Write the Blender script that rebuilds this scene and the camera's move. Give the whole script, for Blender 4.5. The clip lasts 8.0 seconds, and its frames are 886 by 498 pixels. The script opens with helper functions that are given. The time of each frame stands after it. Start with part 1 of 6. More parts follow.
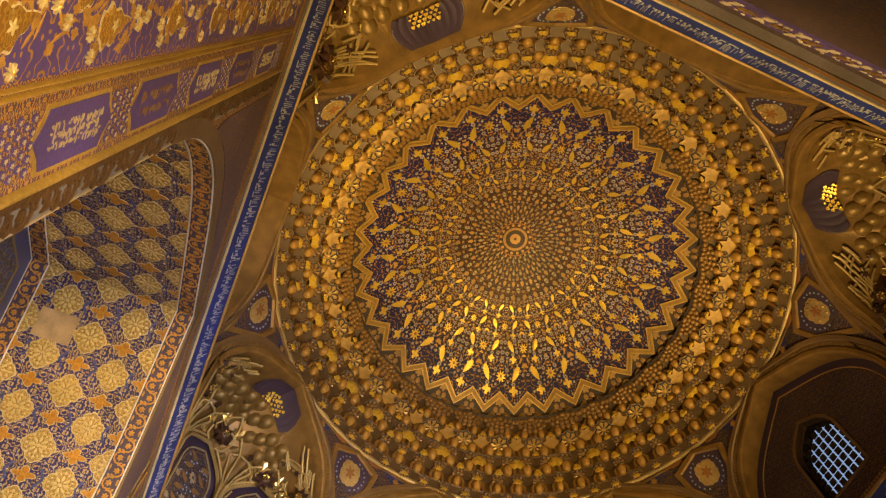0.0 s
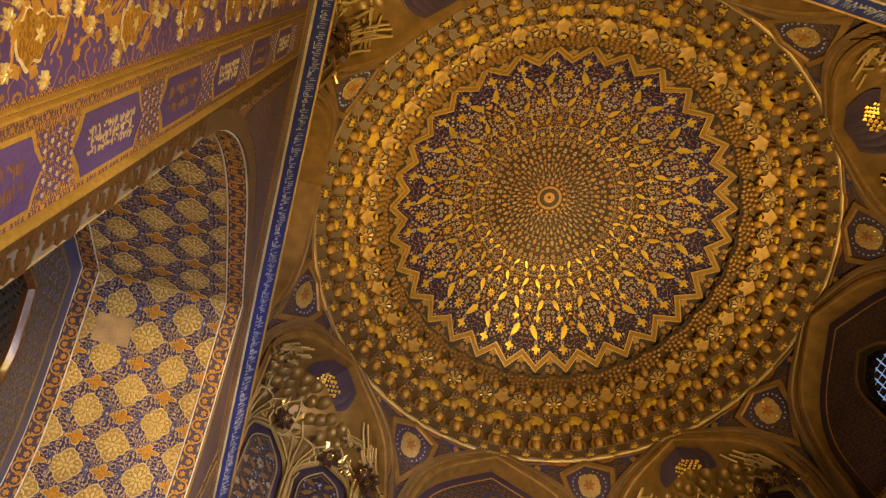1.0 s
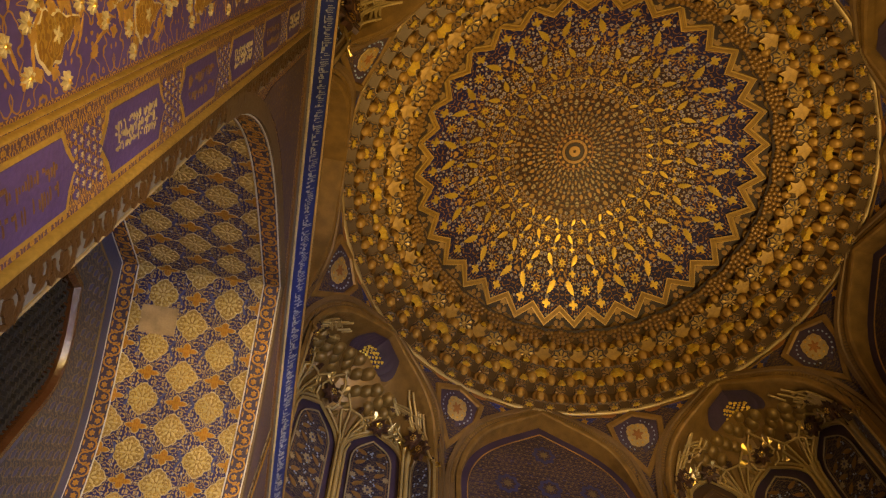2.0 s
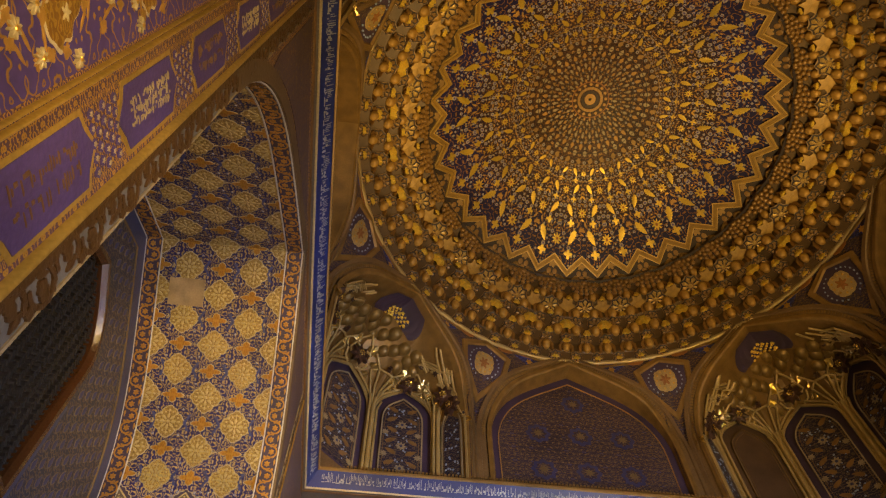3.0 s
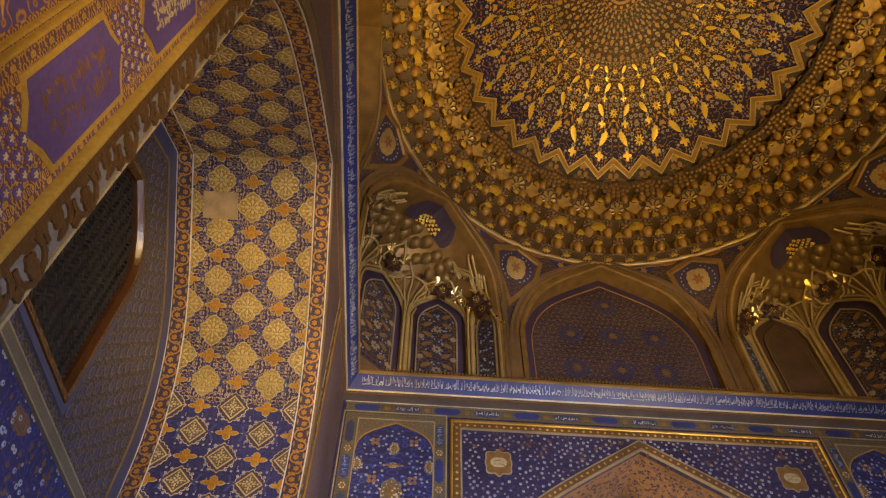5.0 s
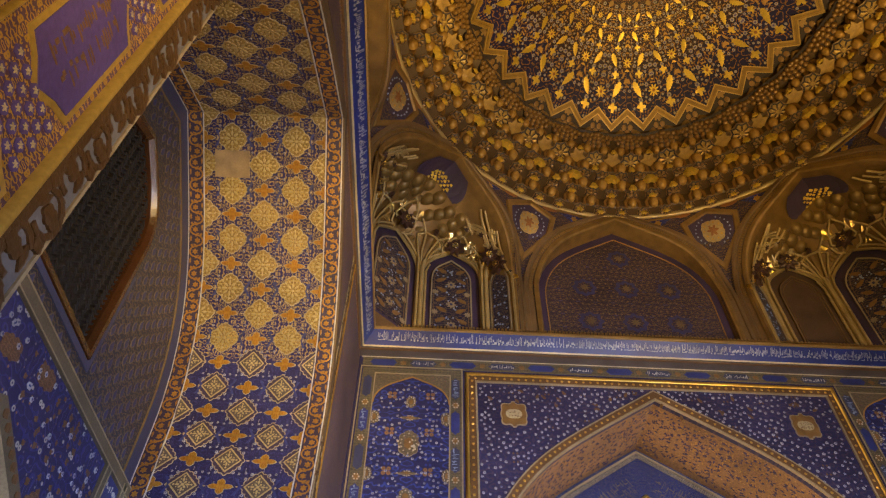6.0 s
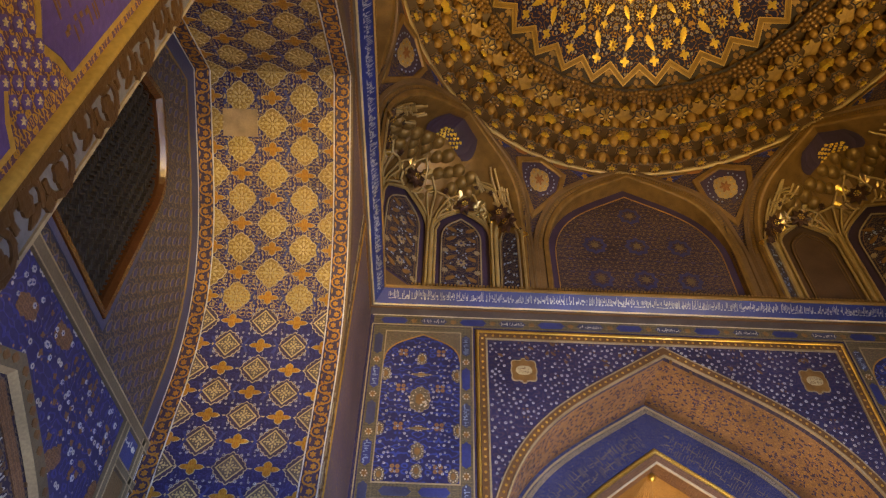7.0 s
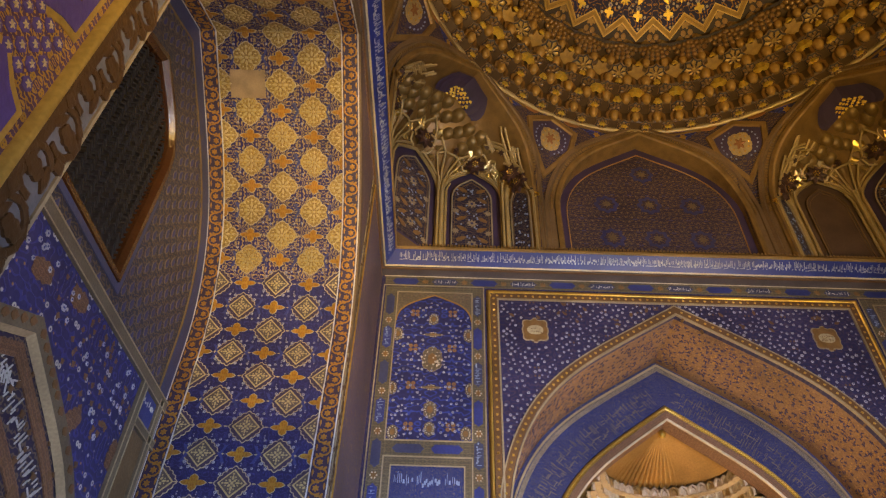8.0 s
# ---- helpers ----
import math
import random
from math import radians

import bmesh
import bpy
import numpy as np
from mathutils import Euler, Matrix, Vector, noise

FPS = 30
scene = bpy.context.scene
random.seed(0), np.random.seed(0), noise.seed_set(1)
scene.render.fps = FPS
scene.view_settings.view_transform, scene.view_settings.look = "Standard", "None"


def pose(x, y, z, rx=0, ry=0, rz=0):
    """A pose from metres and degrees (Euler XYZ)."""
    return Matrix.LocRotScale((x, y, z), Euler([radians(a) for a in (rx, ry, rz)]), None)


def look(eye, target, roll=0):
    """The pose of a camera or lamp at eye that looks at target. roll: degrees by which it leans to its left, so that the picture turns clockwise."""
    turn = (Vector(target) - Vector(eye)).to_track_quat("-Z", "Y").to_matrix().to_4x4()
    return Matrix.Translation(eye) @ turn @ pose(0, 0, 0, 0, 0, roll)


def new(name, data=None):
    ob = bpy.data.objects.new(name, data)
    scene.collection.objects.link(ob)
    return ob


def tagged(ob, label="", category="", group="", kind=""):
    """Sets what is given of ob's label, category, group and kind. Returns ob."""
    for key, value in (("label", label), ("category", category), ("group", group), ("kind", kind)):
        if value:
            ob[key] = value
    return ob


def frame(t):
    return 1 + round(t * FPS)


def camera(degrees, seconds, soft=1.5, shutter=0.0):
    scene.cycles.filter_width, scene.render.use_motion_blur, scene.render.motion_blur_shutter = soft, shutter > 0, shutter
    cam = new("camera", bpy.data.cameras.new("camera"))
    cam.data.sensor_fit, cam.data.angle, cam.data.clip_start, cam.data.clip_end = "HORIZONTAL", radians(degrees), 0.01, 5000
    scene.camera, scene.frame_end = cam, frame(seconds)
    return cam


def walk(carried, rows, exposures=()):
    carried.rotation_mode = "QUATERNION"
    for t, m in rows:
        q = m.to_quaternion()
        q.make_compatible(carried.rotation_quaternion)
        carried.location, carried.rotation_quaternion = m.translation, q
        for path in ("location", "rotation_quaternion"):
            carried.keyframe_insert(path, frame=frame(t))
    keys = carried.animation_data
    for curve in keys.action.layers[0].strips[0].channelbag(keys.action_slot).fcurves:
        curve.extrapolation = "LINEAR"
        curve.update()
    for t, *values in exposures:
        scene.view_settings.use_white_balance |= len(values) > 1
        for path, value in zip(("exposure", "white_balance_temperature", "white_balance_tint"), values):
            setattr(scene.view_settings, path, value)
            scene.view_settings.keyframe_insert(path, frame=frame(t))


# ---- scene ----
# heights below are given above a datum 1.85 m over the floor
D = 1.85
cam = camera(66.6, 8.0, soft=1.2)
ROWS = [
    (0.0, -3.390, -3.590, 1.631, 159.595, 0.994, -23.118),
    (0.5, -3.405, -3.567, 1.626, 158.343, 0.845, -19.576),
    (1.0, -3.410, -3.548, 1.631, 157.145, 0.536, -16.251),
    (1.5, -3.416, -3.542, 1.633, 155.802, 0.330, -13.224),
    (3.0, -3.426, -3.539, 1.628, 150.710, 0.313, -6.996),
    (3.5, -3.434, -3.530, 1.625, 148.772, 0.042, -6.132),
    (4.0, -3.438, -3.514, 1.610, 146.865, -0.295, -5.393),
    (4.5, -3.452, -3.498, 1.621, 144.940, -0.514, -4.801),
    (6.0, -3.453, -3.461, 1.598, 139.434, -0.894, -2.636),
    (6.5, -3.459, -3.439, 1.581, 137.776, -1.016, -2.160),
    (7.0, -3.462, -3.445, 1.603, 135.927, -1.230, -1.839),
    (7.5, -3.465, -3.467, 1.595, 134.187, -1.403, -1.504),
    (8.0, -3.460, -3.435, 1.608, 132.601, -1.483, -0.793),
]
walk(cam, [(t, pose(x, y, z, rx, ry, rz)) for t, x, y, z, rx, ry, rz in ROWS], [(0.0, 0.12), (1.0, 0.02), (1.5, -0.38), (3.5, -0.54), (4.5, -0.48), (6.5, -0.40), (8.0, -0.36)])

# ---- world and lights ----
world = bpy.data.worlds.new("world")
scene.world = world
world.use_nodes = True
wn = world.node_tree.nodes
sky = wn.new("ShaderNodeTexSky")
sky.sky_type, sky.sun_disc = "NISHITA", False
sky.sun_elevation, sky.sun_rotation = radians(38), radians(120)
wn["Background"].inputs["Strength"].default_value = 0.12
world.node_tree.links.new(sky.outputs[0], wn["Background"].inputs["Color"])


def area(name, eye, target, size, watts, colour, spread=180):
    lamp = bpy.data.lights.new(name, "AREA")
    lamp.size, lamp.energy, lamp.color, lamp.spread = size, watts, colour, radians(spread)
    ob = new(name, lamp)
    ob.matrix_world = look(eye, target)
    return ob


def spot(name, eye, target, watts, colour, angle, blend=0.6, radius=0.08):
    lamp = bpy.data.lights.new(name, "SPOT")
    lamp.energy, lamp.color, lamp.spot_size, lamp.spot_blend, lamp.shadow_soft_size = watts, colour, radians(angle), blend, radius
    ob = new(name, lamp)
    ob.matrix_world = look(eye, target)
    return ob


WN0 = 4.68
WARM = (1.0, 0.65, 0.21)
spot("floodlight_west", (-1.5, -4.2, 1.6 + D), (-5.1, 2.45, 5.1 + D), 3500, (1.0, 0.62, 0.10), 36, 0.8)
spot("floodlight_dome", (3.1, -4.0, 4.0 + D), (-0.4, 3.1, 10.9 + D), 950, WARM, 74, 0.6)
spot("uplight_south", (1.0, -2.6, -1.2 + D), (0.2, 1.2, 11.5 + D), 2400, WARM, 46, 0.5, 0.3)
spot("uplight_north", (0.6, 2.0, -1.2 + D), (-0.4, -2.7, 10.4 + D), 5900, WARM, 58, 0.7, 0.3)
spot("floodlight_corner", (-1.6, -4.2, -0.4 + D), (-4.5, -2.9, 4.9 + D), 1350, WARM, 84, 0.8)
spot("floodlight_arch", (-2.2, -3.2, -1.3 + D), (0.0, 5.2, 5.6 + D), 3300, WARM, 60, 0.8)
area("niche_lamp", (0.0, WN0 + 1.9, 0.4 + D), (0.0, WN0 + 2.3, 4.6 + D), 0.5, 190, (1.0, 0.70, 0.38))
area("door_daylight", (1.7, -4.4, 1.1), (-2.6, 3.8, 2.9), 2.4, 1200, (0.60, 0.70, 1.0), 100)


# ---- materials ----
def tree(name):
    m = bpy.data.materials.new(name)
    m.use_nodes = True
    return m, m.node_tree.nodes, m.node_tree.links, m.node_tree.nodes["Principled BSDF"]


def math_node(n, l, op, a, b=None):
    x = n.new("ShaderNodeMath")
    x.operation = op
    for i, v in enumerate((a, b)):
        if v is None:
            continue
        if isinstance(v, (int, float)):
            x.inputs[i].default_value = v
        else:
            l.new(v, x.inputs[i])
    return x.outputs[0]


def ramp(n, l, src, stops):
    r = n.new("ShaderNodeValToRGB")
    l.new(src, r.inputs[0])
    e = r.color_ramp.elements
    while len(e) < len(stops):
        e.new(0.5)
    for k, (p, c) in zip(e, stops):
        k.position, k.color = p, (c if isinstance(c, tuple) else (c, c, c)) + (1,)
    return r.outputs[0]


def mix(n, l, f, a, b):
    x = n.new("ShaderNodeMix")
    x.data_type = "RGBA"
    for sock, v in ((x.inputs[0], f), (x.inputs[6], a), (x.inputs[7], b)):
        if isinstance(v, float):
            sock.default_value = v
        elif isinstance(v, tuple):
            sock.default_value = v + (1,)
        else:
            l.new(v, sock)
    return x.outputs[2]


def bump(n, l, bsdf, height, strength, dist=0.01):
    b = n.new("ShaderNodeBump")
    b.inputs["Strength"].default_value, b.inputs["Distance"].default_value = strength, dist
    l.new(height, b.inputs["Height"])
    l.new(b.outputs[0], bsdf.inputs["Normal"])


def wear(n, l, colour, scale=1.3, low=0.62):
    """Large uneven patches of ageing and fine grain."""
    tc = n.new("ShaderNodeTexCoord")
    out = colour
    for sc, lo in ((scale, low), (scale * 22, 0.75)):
        no = n.new("ShaderNodeTexNoise")
        no.inputs["Scale"].default_value, no.inputs["Detail"].default_value = sc, 5
        l.new(tc.outputs["Object"], no.inputs["Vector"])
        out = mul(n, l, out, ramp(n, l, no.outputs[0], [(0.3, lo), (0.65, 1.0)]))
    return out


def mul(n, l, a, b):
    x = n.new("ShaderNodeMix")
    x.data_type, x.blend_type = "RGBA", "MULTIPLY"
    x.inputs[0].default_value = 1.0
    for sock, v in ((x.inputs[6], a), (x.inputs[7], b)):
        if isinstance(v, tuple):
            sock.default_value = v + (1,)
        else:
            l.new(v, sock)
    return x.outputs[2]


def plain(name, colour, rough=0.6, metal=0.0, grain=0.3, scale=2.0):
    m, n, l, b = tree(name)
    l.new(wear(n, l, colour, scale), b.inputs["Base Color"])
    b.inputs["Roughness"].default_value, b.inputs["Metallic"].default_value = rough, metal
    tc = n.new("ShaderNodeTexCoord")
    no = n.new("ShaderNodeTexNoise")
    no.inputs["Scale"].default_value, no.inputs["Detail"].default_value = 45, 4
    l.new(tc.outputs["Object"], no.inputs["Vector"])
    bump(n, l, b, no.outputs[0], grain, 0.006)
    return m


def ornate(name, ground, vine, flower, bud, px=0.2, py=0.2, freq=9.0, lines=3.0, width=0.16, dots=14.0, dot=0.3, rough=0.45, metal=0.0, relief=0.35, bud_at=0.6):
    """Painted arabesque: mirrored tiles of scrolling vines with flowers and buds."""
    m, n, l, b = tree(name)
    uv = n.new("ShaderNodeUVMap")
    sep = n.new("ShaderNodeSeparateXYZ")
    l.new(uv.outputs[0], sep.inputs[0])
    com = n.new("ShaderNodeCombineXYZ")
    l.new(math_node(n, l, "PINGPONG", sep.outputs[0], px), com.inputs[0])
    l.new(math_node(n, l, "PINGPONG", sep.outputs[1], py), com.inputs[1])
    no = n.new("ShaderNodeTexNoise")
    no.inputs["Scale"].default_value, no.inputs["Detail"].default_value = freq, 1.5
    l.new(com.outputs[0], no.inputs["Vector"])
    fr = math_node(n, l, "FRACT", math_node(n, l, "MULTIPLY", no.outputs[0], lines * 4))
    tri = math_node(n, l, "ABSOLUTE", math_node(n, l, "SUBTRACT", fr, 0.5))
    vines = ramp(n, l, tri, [(width, 1.0), (width + 0.07, 0.0)])
    vo = n.new("ShaderNodeTexVoronoi")
    vo.inputs["Scale"].default_value, vo.inputs["Randomness"].default_value = dots, 0.75
    l.new(com.outputs[0], vo.inputs["Vector"])
    dotm = ramp(n, l, vo.outputs["Distance"], [(dot, 1.0), (dot + 0.06, 0.0)])
    heart = ramp(n, l, vo.outputs["Distance"], [(dot * 0.35, 1.0), (dot * 0.35 + 0.05, 0.0)])
    sepc = n.new("ShaderNodeSeparateColor")
    l.new(vo.outputs["Color"], sepc.inputs[0])
    which = ramp(n, l, sepc.outputs[0], [(bud_at, 0.0), (bud_at + 0.03, 1.0)])
    col = mix(n, l, vines, ground, vine)
    col = mix(n, l, dotm, col, mix(n, l, which, flower, bud))
    col = mix(n, l, heart, col, ground)
    l.new(wear(n, l, col, 1.1), b.inputs["Base Color"])
    b.inputs["Roughness"].default_value = rough
    b.inputs["Specular IOR Level"].default_value = 0.22
    if metal:
        l.new(math_node(n, l, "MULTIPLY", vines, metal), b.inputs["Metallic"])
    hgt = math_node(n, l, "ADD", math_node(n, l, "MULTIPLY", vines, 0.5), dotm)
    bump(n, l, b, hgt, relief, 0.008)
    return m


BLUE, PALE, GOLD, OCHRE, RUST, BROWN = (0.038, 0.036, 0.115), (0.50, 0.47, 0.42), (0.62, 0.36, 0.06), (0.42, 0.23, 0.05), (0.36, 0.13, 0.03), (0.10, 0.055, 0.02)
M = {}
M["gilt"] = plain("gilt", (0.66, 0.40, 0.08), 0.36, 0.75, 0.5)
M["gilt_dull"] = plain("gilt_dull", (0.36, 0.22, 0.07), 0.55, 0.35, 0.6)
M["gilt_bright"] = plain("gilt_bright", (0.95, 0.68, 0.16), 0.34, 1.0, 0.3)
M["ochre"] = plain("ochre", (0.45, 0.25, 0.06), 0.55, 0.2, 0.5)
M["brown"] = plain("brown", (0.16, 0.10, 0.045), 0.6, 0.1, 0.6)
M["grey"] = plain("grey_plaster", (0.125, 0.10, 0.095), 0.7, 0.0, 0.5)
M["stone"] = plain("floor_stone", (0.30, 0.26, 0.20), 0.5, 0.0, 0.4)
M["cream"] = plain("cream", (0.62, 0.52, 0.36), 0.6, 0.0, 0.4)
M["white"] = plain("white_paint", (0.60, 0.58, 0.55), 0.5, 0.0, 0.3)
M["blue"] = plain("blue", (0.04, 0.05, 0.20), 0.4, 0.0, 0.4)
M["rust"] = plain("rust", (0.34, 0.14, 0.035), 0.5, 0.1, 0.5)
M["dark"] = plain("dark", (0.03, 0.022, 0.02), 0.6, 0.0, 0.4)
M["plaster"] = plain("plaster", (0.45, 0.38, 0.28), 0.8, 0.0, 0.5)
M["tile_blue"] = ornate("tile_blue", BLUE, (0.05, 0.05, 0.19), PALE, OCHRE, 0.33, 0.31, 5, 2, 0.12, 13, 0.26)
M["tile_soffit_low"] = ornate("tile_soffit_low", (0.036, 0.032, 0.110), (0.060, 0.060, 0.20), (0.36, 0.34, 0.36), (0.22, 0.11, 0.06), 0.14, 0.179, 11, 2.3, 0.10, 24, 0.15)
M["tile_soffit"] = ornate("tile_soffit", (0.028, 0.023, 0.115), (0.44, 0.31, 0.12), (0.42, 0.32, 0.18), (0.40, 0.20, 0.06), 0.14, 0.179, 11, 2.3, 0.15, 22, 0.17)
M["tile_olive"] = ornate("tile_olive", (0.038, 0.036, 0.055), (0.13, 0.092, 0.05), (0.045, 0.05, 0.17), (0.16, 0.09, 0.04), 0.145, 0.125, 8, 2.2, 0.13, 10, 0.30)
M["gold_wall"] = ornate("gold_wall", (0.11, 0.055, 0.10), (0.56, 0.33, 0.05), (0.50, 0.28, 0.05), (0.56, 0.32, 0.05), 0.045, 0.05, 24, 2.0, 0.17, 40, 0.30, metal=0.4)
M["cloud_gold"] = ornate("cloud_gold", (0.30, 0.15, 0.035), (0.50, 0.30, 0.06), (0.55, 0.38, 0.14), (0.36, 0.14, 0.03), 0.07, 0.08, 16, 2.2, 0.16, 26, 0.25, metal=0.35)
M["field"] = ornate("field", (0.10, 0.066, 0.29), (0.46, 0.25, 0.05), (0.50, 0.28, 0.06), (0.40, 0.16, 0.04), 0.15, 0.16, 9, 1.8, 0.06, 12, 0.16, metal=0.3)
M["panel_dark"] = ornate("panel_dark", (0.05, 0.035, 0.06), (0.16, 0.10, 0.045), (0.06, 0.06, 0.18), (0.25, 0.16, 0.06), 0.15, 0.15, 9, 2, 0.14, 14, 0.26)
M["soffit_orange"] = ornate("soffit_orange", (0.31, 0.18, 0.085), (0.20, 0.11, 0.06), (0.44, 0.26, 0.09), (0.19, 0.10, 0.09), 0.4, 0.37, 9, 3, 0.09, 22, 0.24)
M["arch_blue"] = ornate("arch_blue", (0.03, 0.042, 0.16), (0.11, 0.10, 0.14), (0.15, 0.13, 0.15), (0.04, 0.05, 0.19), 0.5, 0.2, 12, 3.4, 0.10, 11, 0.12)
M["border"] = ornate("border", (0.05, 0.04, 0.12), (0.58, 0.34, 0.06), (0.62, 0.38, 0.08), (0.50, 0.26, 0.05), 0.065, 0.065, 16, 3, 0.24, 15, 0.32, metal=0.8, rough=0.3)
M["relief_band"] = ornate("relief_band", (0.19, 0.18, 0.21), (0.13, 0.07, 0.02), (0.16, 0.085, 0.03), (0.12, 0.06, 0.02), 0.11, 0.16, 7.5, 1.8, 0.27, 6, 0.24, relief=1.0)
M["dome"] = ornate("dome", (0.016, 0.015, 0.075), (0.30, 0.15, 0.035), (0.42, 0.34, 0.22), (0.50, 0.26, 0.05), 0.5, 0.5, 3.2, 1.8, 0.07, 6.0, 0.20, metal=0.2)
M["dome_mid"] = ornate("dome_mid", (0.036, 0.02, 0.035), (0.34, 0.18, 0.04), (0.36, 0.27, 0.15), (0.48, 0.26, 0.05), 0.5, 0.5, 3.2, 1.8, 0.05, 6.0, 0.17, metal=0.2)
M["dome_core"] = ornate("dome_core", (0.035, 0.018, 0.020), (0.24, 0.12, 0.035), (0.36, 0.24, 0.10), (0.40, 0.22, 0.05), 0.5, 0.5, 2.5, 1.6, 0.035, 4.0, 0.13, metal=0.2)


M["blossom"] = plain("blossom", (0.40, 0.40, 0.44), 0.5, 0.0, 0.3)
M["filigree"] = plain("filigree", (0.64, 0.50, 0.22), 0.34, 0.35, 0.3)
M["border_gold"] = plain("border_gold", (0.56, 0.29, 0.05), 0.34, 0.5, 0.4)
M["lace_ground"] = plain("lace_ground", (0.13, 0.10, 0.075), 0.5, 0.0, 0.4, 8.0)
M["band_grey"] = plain("band_grey", (0.165, 0.155, 0.16), 0.6, 0.0, 0.5)
M["band_brown"] = plain("band_brown", (0.10, 0.05, 0.016), 0.5, 0.15, 0.6)
M["gilt_strip"] = plain("gilt_strip", (0.60, 0.39, 0.09), 0.36, 0.45, 0.4)
M["script_pale"] = plain("script_pale", (0.42, 0.43, 0.46), 0.3, 0.3, 0.3)
M["violet_blue"] = plain("violet_blue", (0.028, 0.018, 0.09), 0.5, 0.0, 0.3)
M["ochre_deep"] = plain("ochre_deep", (0.26, 0.14, 0.04), 0.5, 0.15, 0.5, 8.0)
M["cream_gilt_pale"] = plain("cream_gilt_pale", (0.55, 0.45, 0.26), 0.5, 0.1, 0.4)
M["band_blue"] = plain("band_blue", (0.022, 0.035, 0.19), 0.35, 0.0, 0.4)
M["violet"] = plain("violet", (0.095, 0.06, 0.24), 0.5, 0.0, 0.5)
M["slate"] = plain("slate", (0.05, 0.055, 0.12), 0.5, 0.0, 0.4)
M["paleblue"] = plain("paleblue", (0.28, 0.36, 0.55), 0.5, 0.0, 0.3)
M["olive"] = plain("olive", (0.15, 0.115, 0.07), 0.6, 0.0, 0.5)
M["cream_dull"] = plain("cream_dull", (0.38, 0.30, 0.18), 0.6, 0.1, 0.4)
M["cream_white"] = plain("cream_white", (0.55, 0.44, 0.31), 0.6, 0.0, 0.4)
M["rust_dark"] = plain("rust_dark", (0.17, 0.085, 0.03), 0.55, 0.1, 0.5)
M["rust_gloss"] = plain("rust_gloss", (0.075, 0.028, 0.008), 0.24, 0.1, 0.6)
M["lattice"] = plain("lattice", (0.018, 0.013, 0.010), 0.7, 0.0, 0.4)
M["worn_violet"] = ornate("worn_violet", (0.12, 0.078, 0.10), (0.21, 0.13, 0.055), (0.26, 0.16, 0.06), (0.09, 0.06, 0.14), 0.30, 0.34, 7, 2.4, 0.10, 11, 0.20, rough=0.5)
M["plaster_warm"] = plain("plaster_warm", (0.42, 0.30, 0.16), 0.7, 0.0, 0.5)
M["patch"] = plain("patch", (0.36, 0.25, 0.13), 0.75, 0.0, 0.8, 6.0)
M["gold_script"] = plain("gold_script", (0.19, 0.16, 0.11), 0.5, 0.3, 0.4)
M["gilt_fan"] = plain("gilt_fan", (0.40, 0.22, 0.06), 0.45, 0.5, 0.6)
M["tile_plain"] = ornate("tile_plain", BLUE, (0.05, 0.07, 0.30), (0.30, 0.16, 0.06), (0.16, 0.09, 0.10), 0.28, 0.31, 4, 2, 0.10, 8, 0.22)
M["tile_north"] = ornate("tile_north", (0.040, 0.036, 0.100), (0.075, 0.055, 0.10), (0.17, 0.10, 0.06), (0.10, 0.09, 0.17), 0.27, 0.29, 5, 2, 0.12, 10, 0.16)
M["olive_dark"] = ornate("olive_dark", (0.12, 0.10, 0.07), (0.20, 0.16, 0.09), (0.30, 0.26, 0.2), (0.07, 0.07, 0.2), 0.05, 0.05, 16, 2, 0.2, 24, 0.25)
M["olive_fine"] = ornate("olive_fine", (0.14, 0.11, 0.08), (0.22, 0.17, 0.10), (0.34, 0.28, 0.2), (0.30, 0.12, 0.08), 0.09, 0.09, 14, 2, 0.2, 20, 0.25)
M["border_grey"] = ornate("border_grey", (0.12, 0.10, 0.10), (0.32, 0.27, 0.20), (0.4, 0.34, 0.26), (0.25, 0.2, 0.16), 0.03, 0.03, 30, 2, 0.25, 26, 0.3)
M["brown_fine"] = ornate("brown_fine", (0.15, 0.08, 0.05), (0.22, 0.12, 0.06), (0.3, 0.18, 0.08), (0.12, 0.06, 0.06), 0.04, 0.04, 20, 2, 0.2, 22, 0.25)
M["medallion"] = ornate("medallion", (0.30, 0.19, 0.065), (0.58, 0.42, 0.13), (0.60, 0.44, 0.15), (0.10, 0.08, 0.14), 0.14, 0.179, 15, 2.6, 0.19, 30, 0.22, metal=0.35, relief=0.9, rough=0.36)
M["cross"] = ornate("cross", (0.40, 0.17, 0.02), (0.50, 0.27, 0.04), (0.46, 0.22, 0.04), (0.38, 0.14, 0.02), 0.14, 0.179, 16, 2, 0.25, 26, 0.25, metal=0.4, relief=0.6, rough=0.32)
M["rope"] = ornate("rope", (0.30, 0.17, 0.03), (0.80, 0.55, 0.12), (0.8, 0.55, 0.12), (0.8, 0.5, 0.1), 0.02, 0.5, 14, 2, 0.3, 10, 0.1, metal=0.8, relief=0.9, rough=0.3)


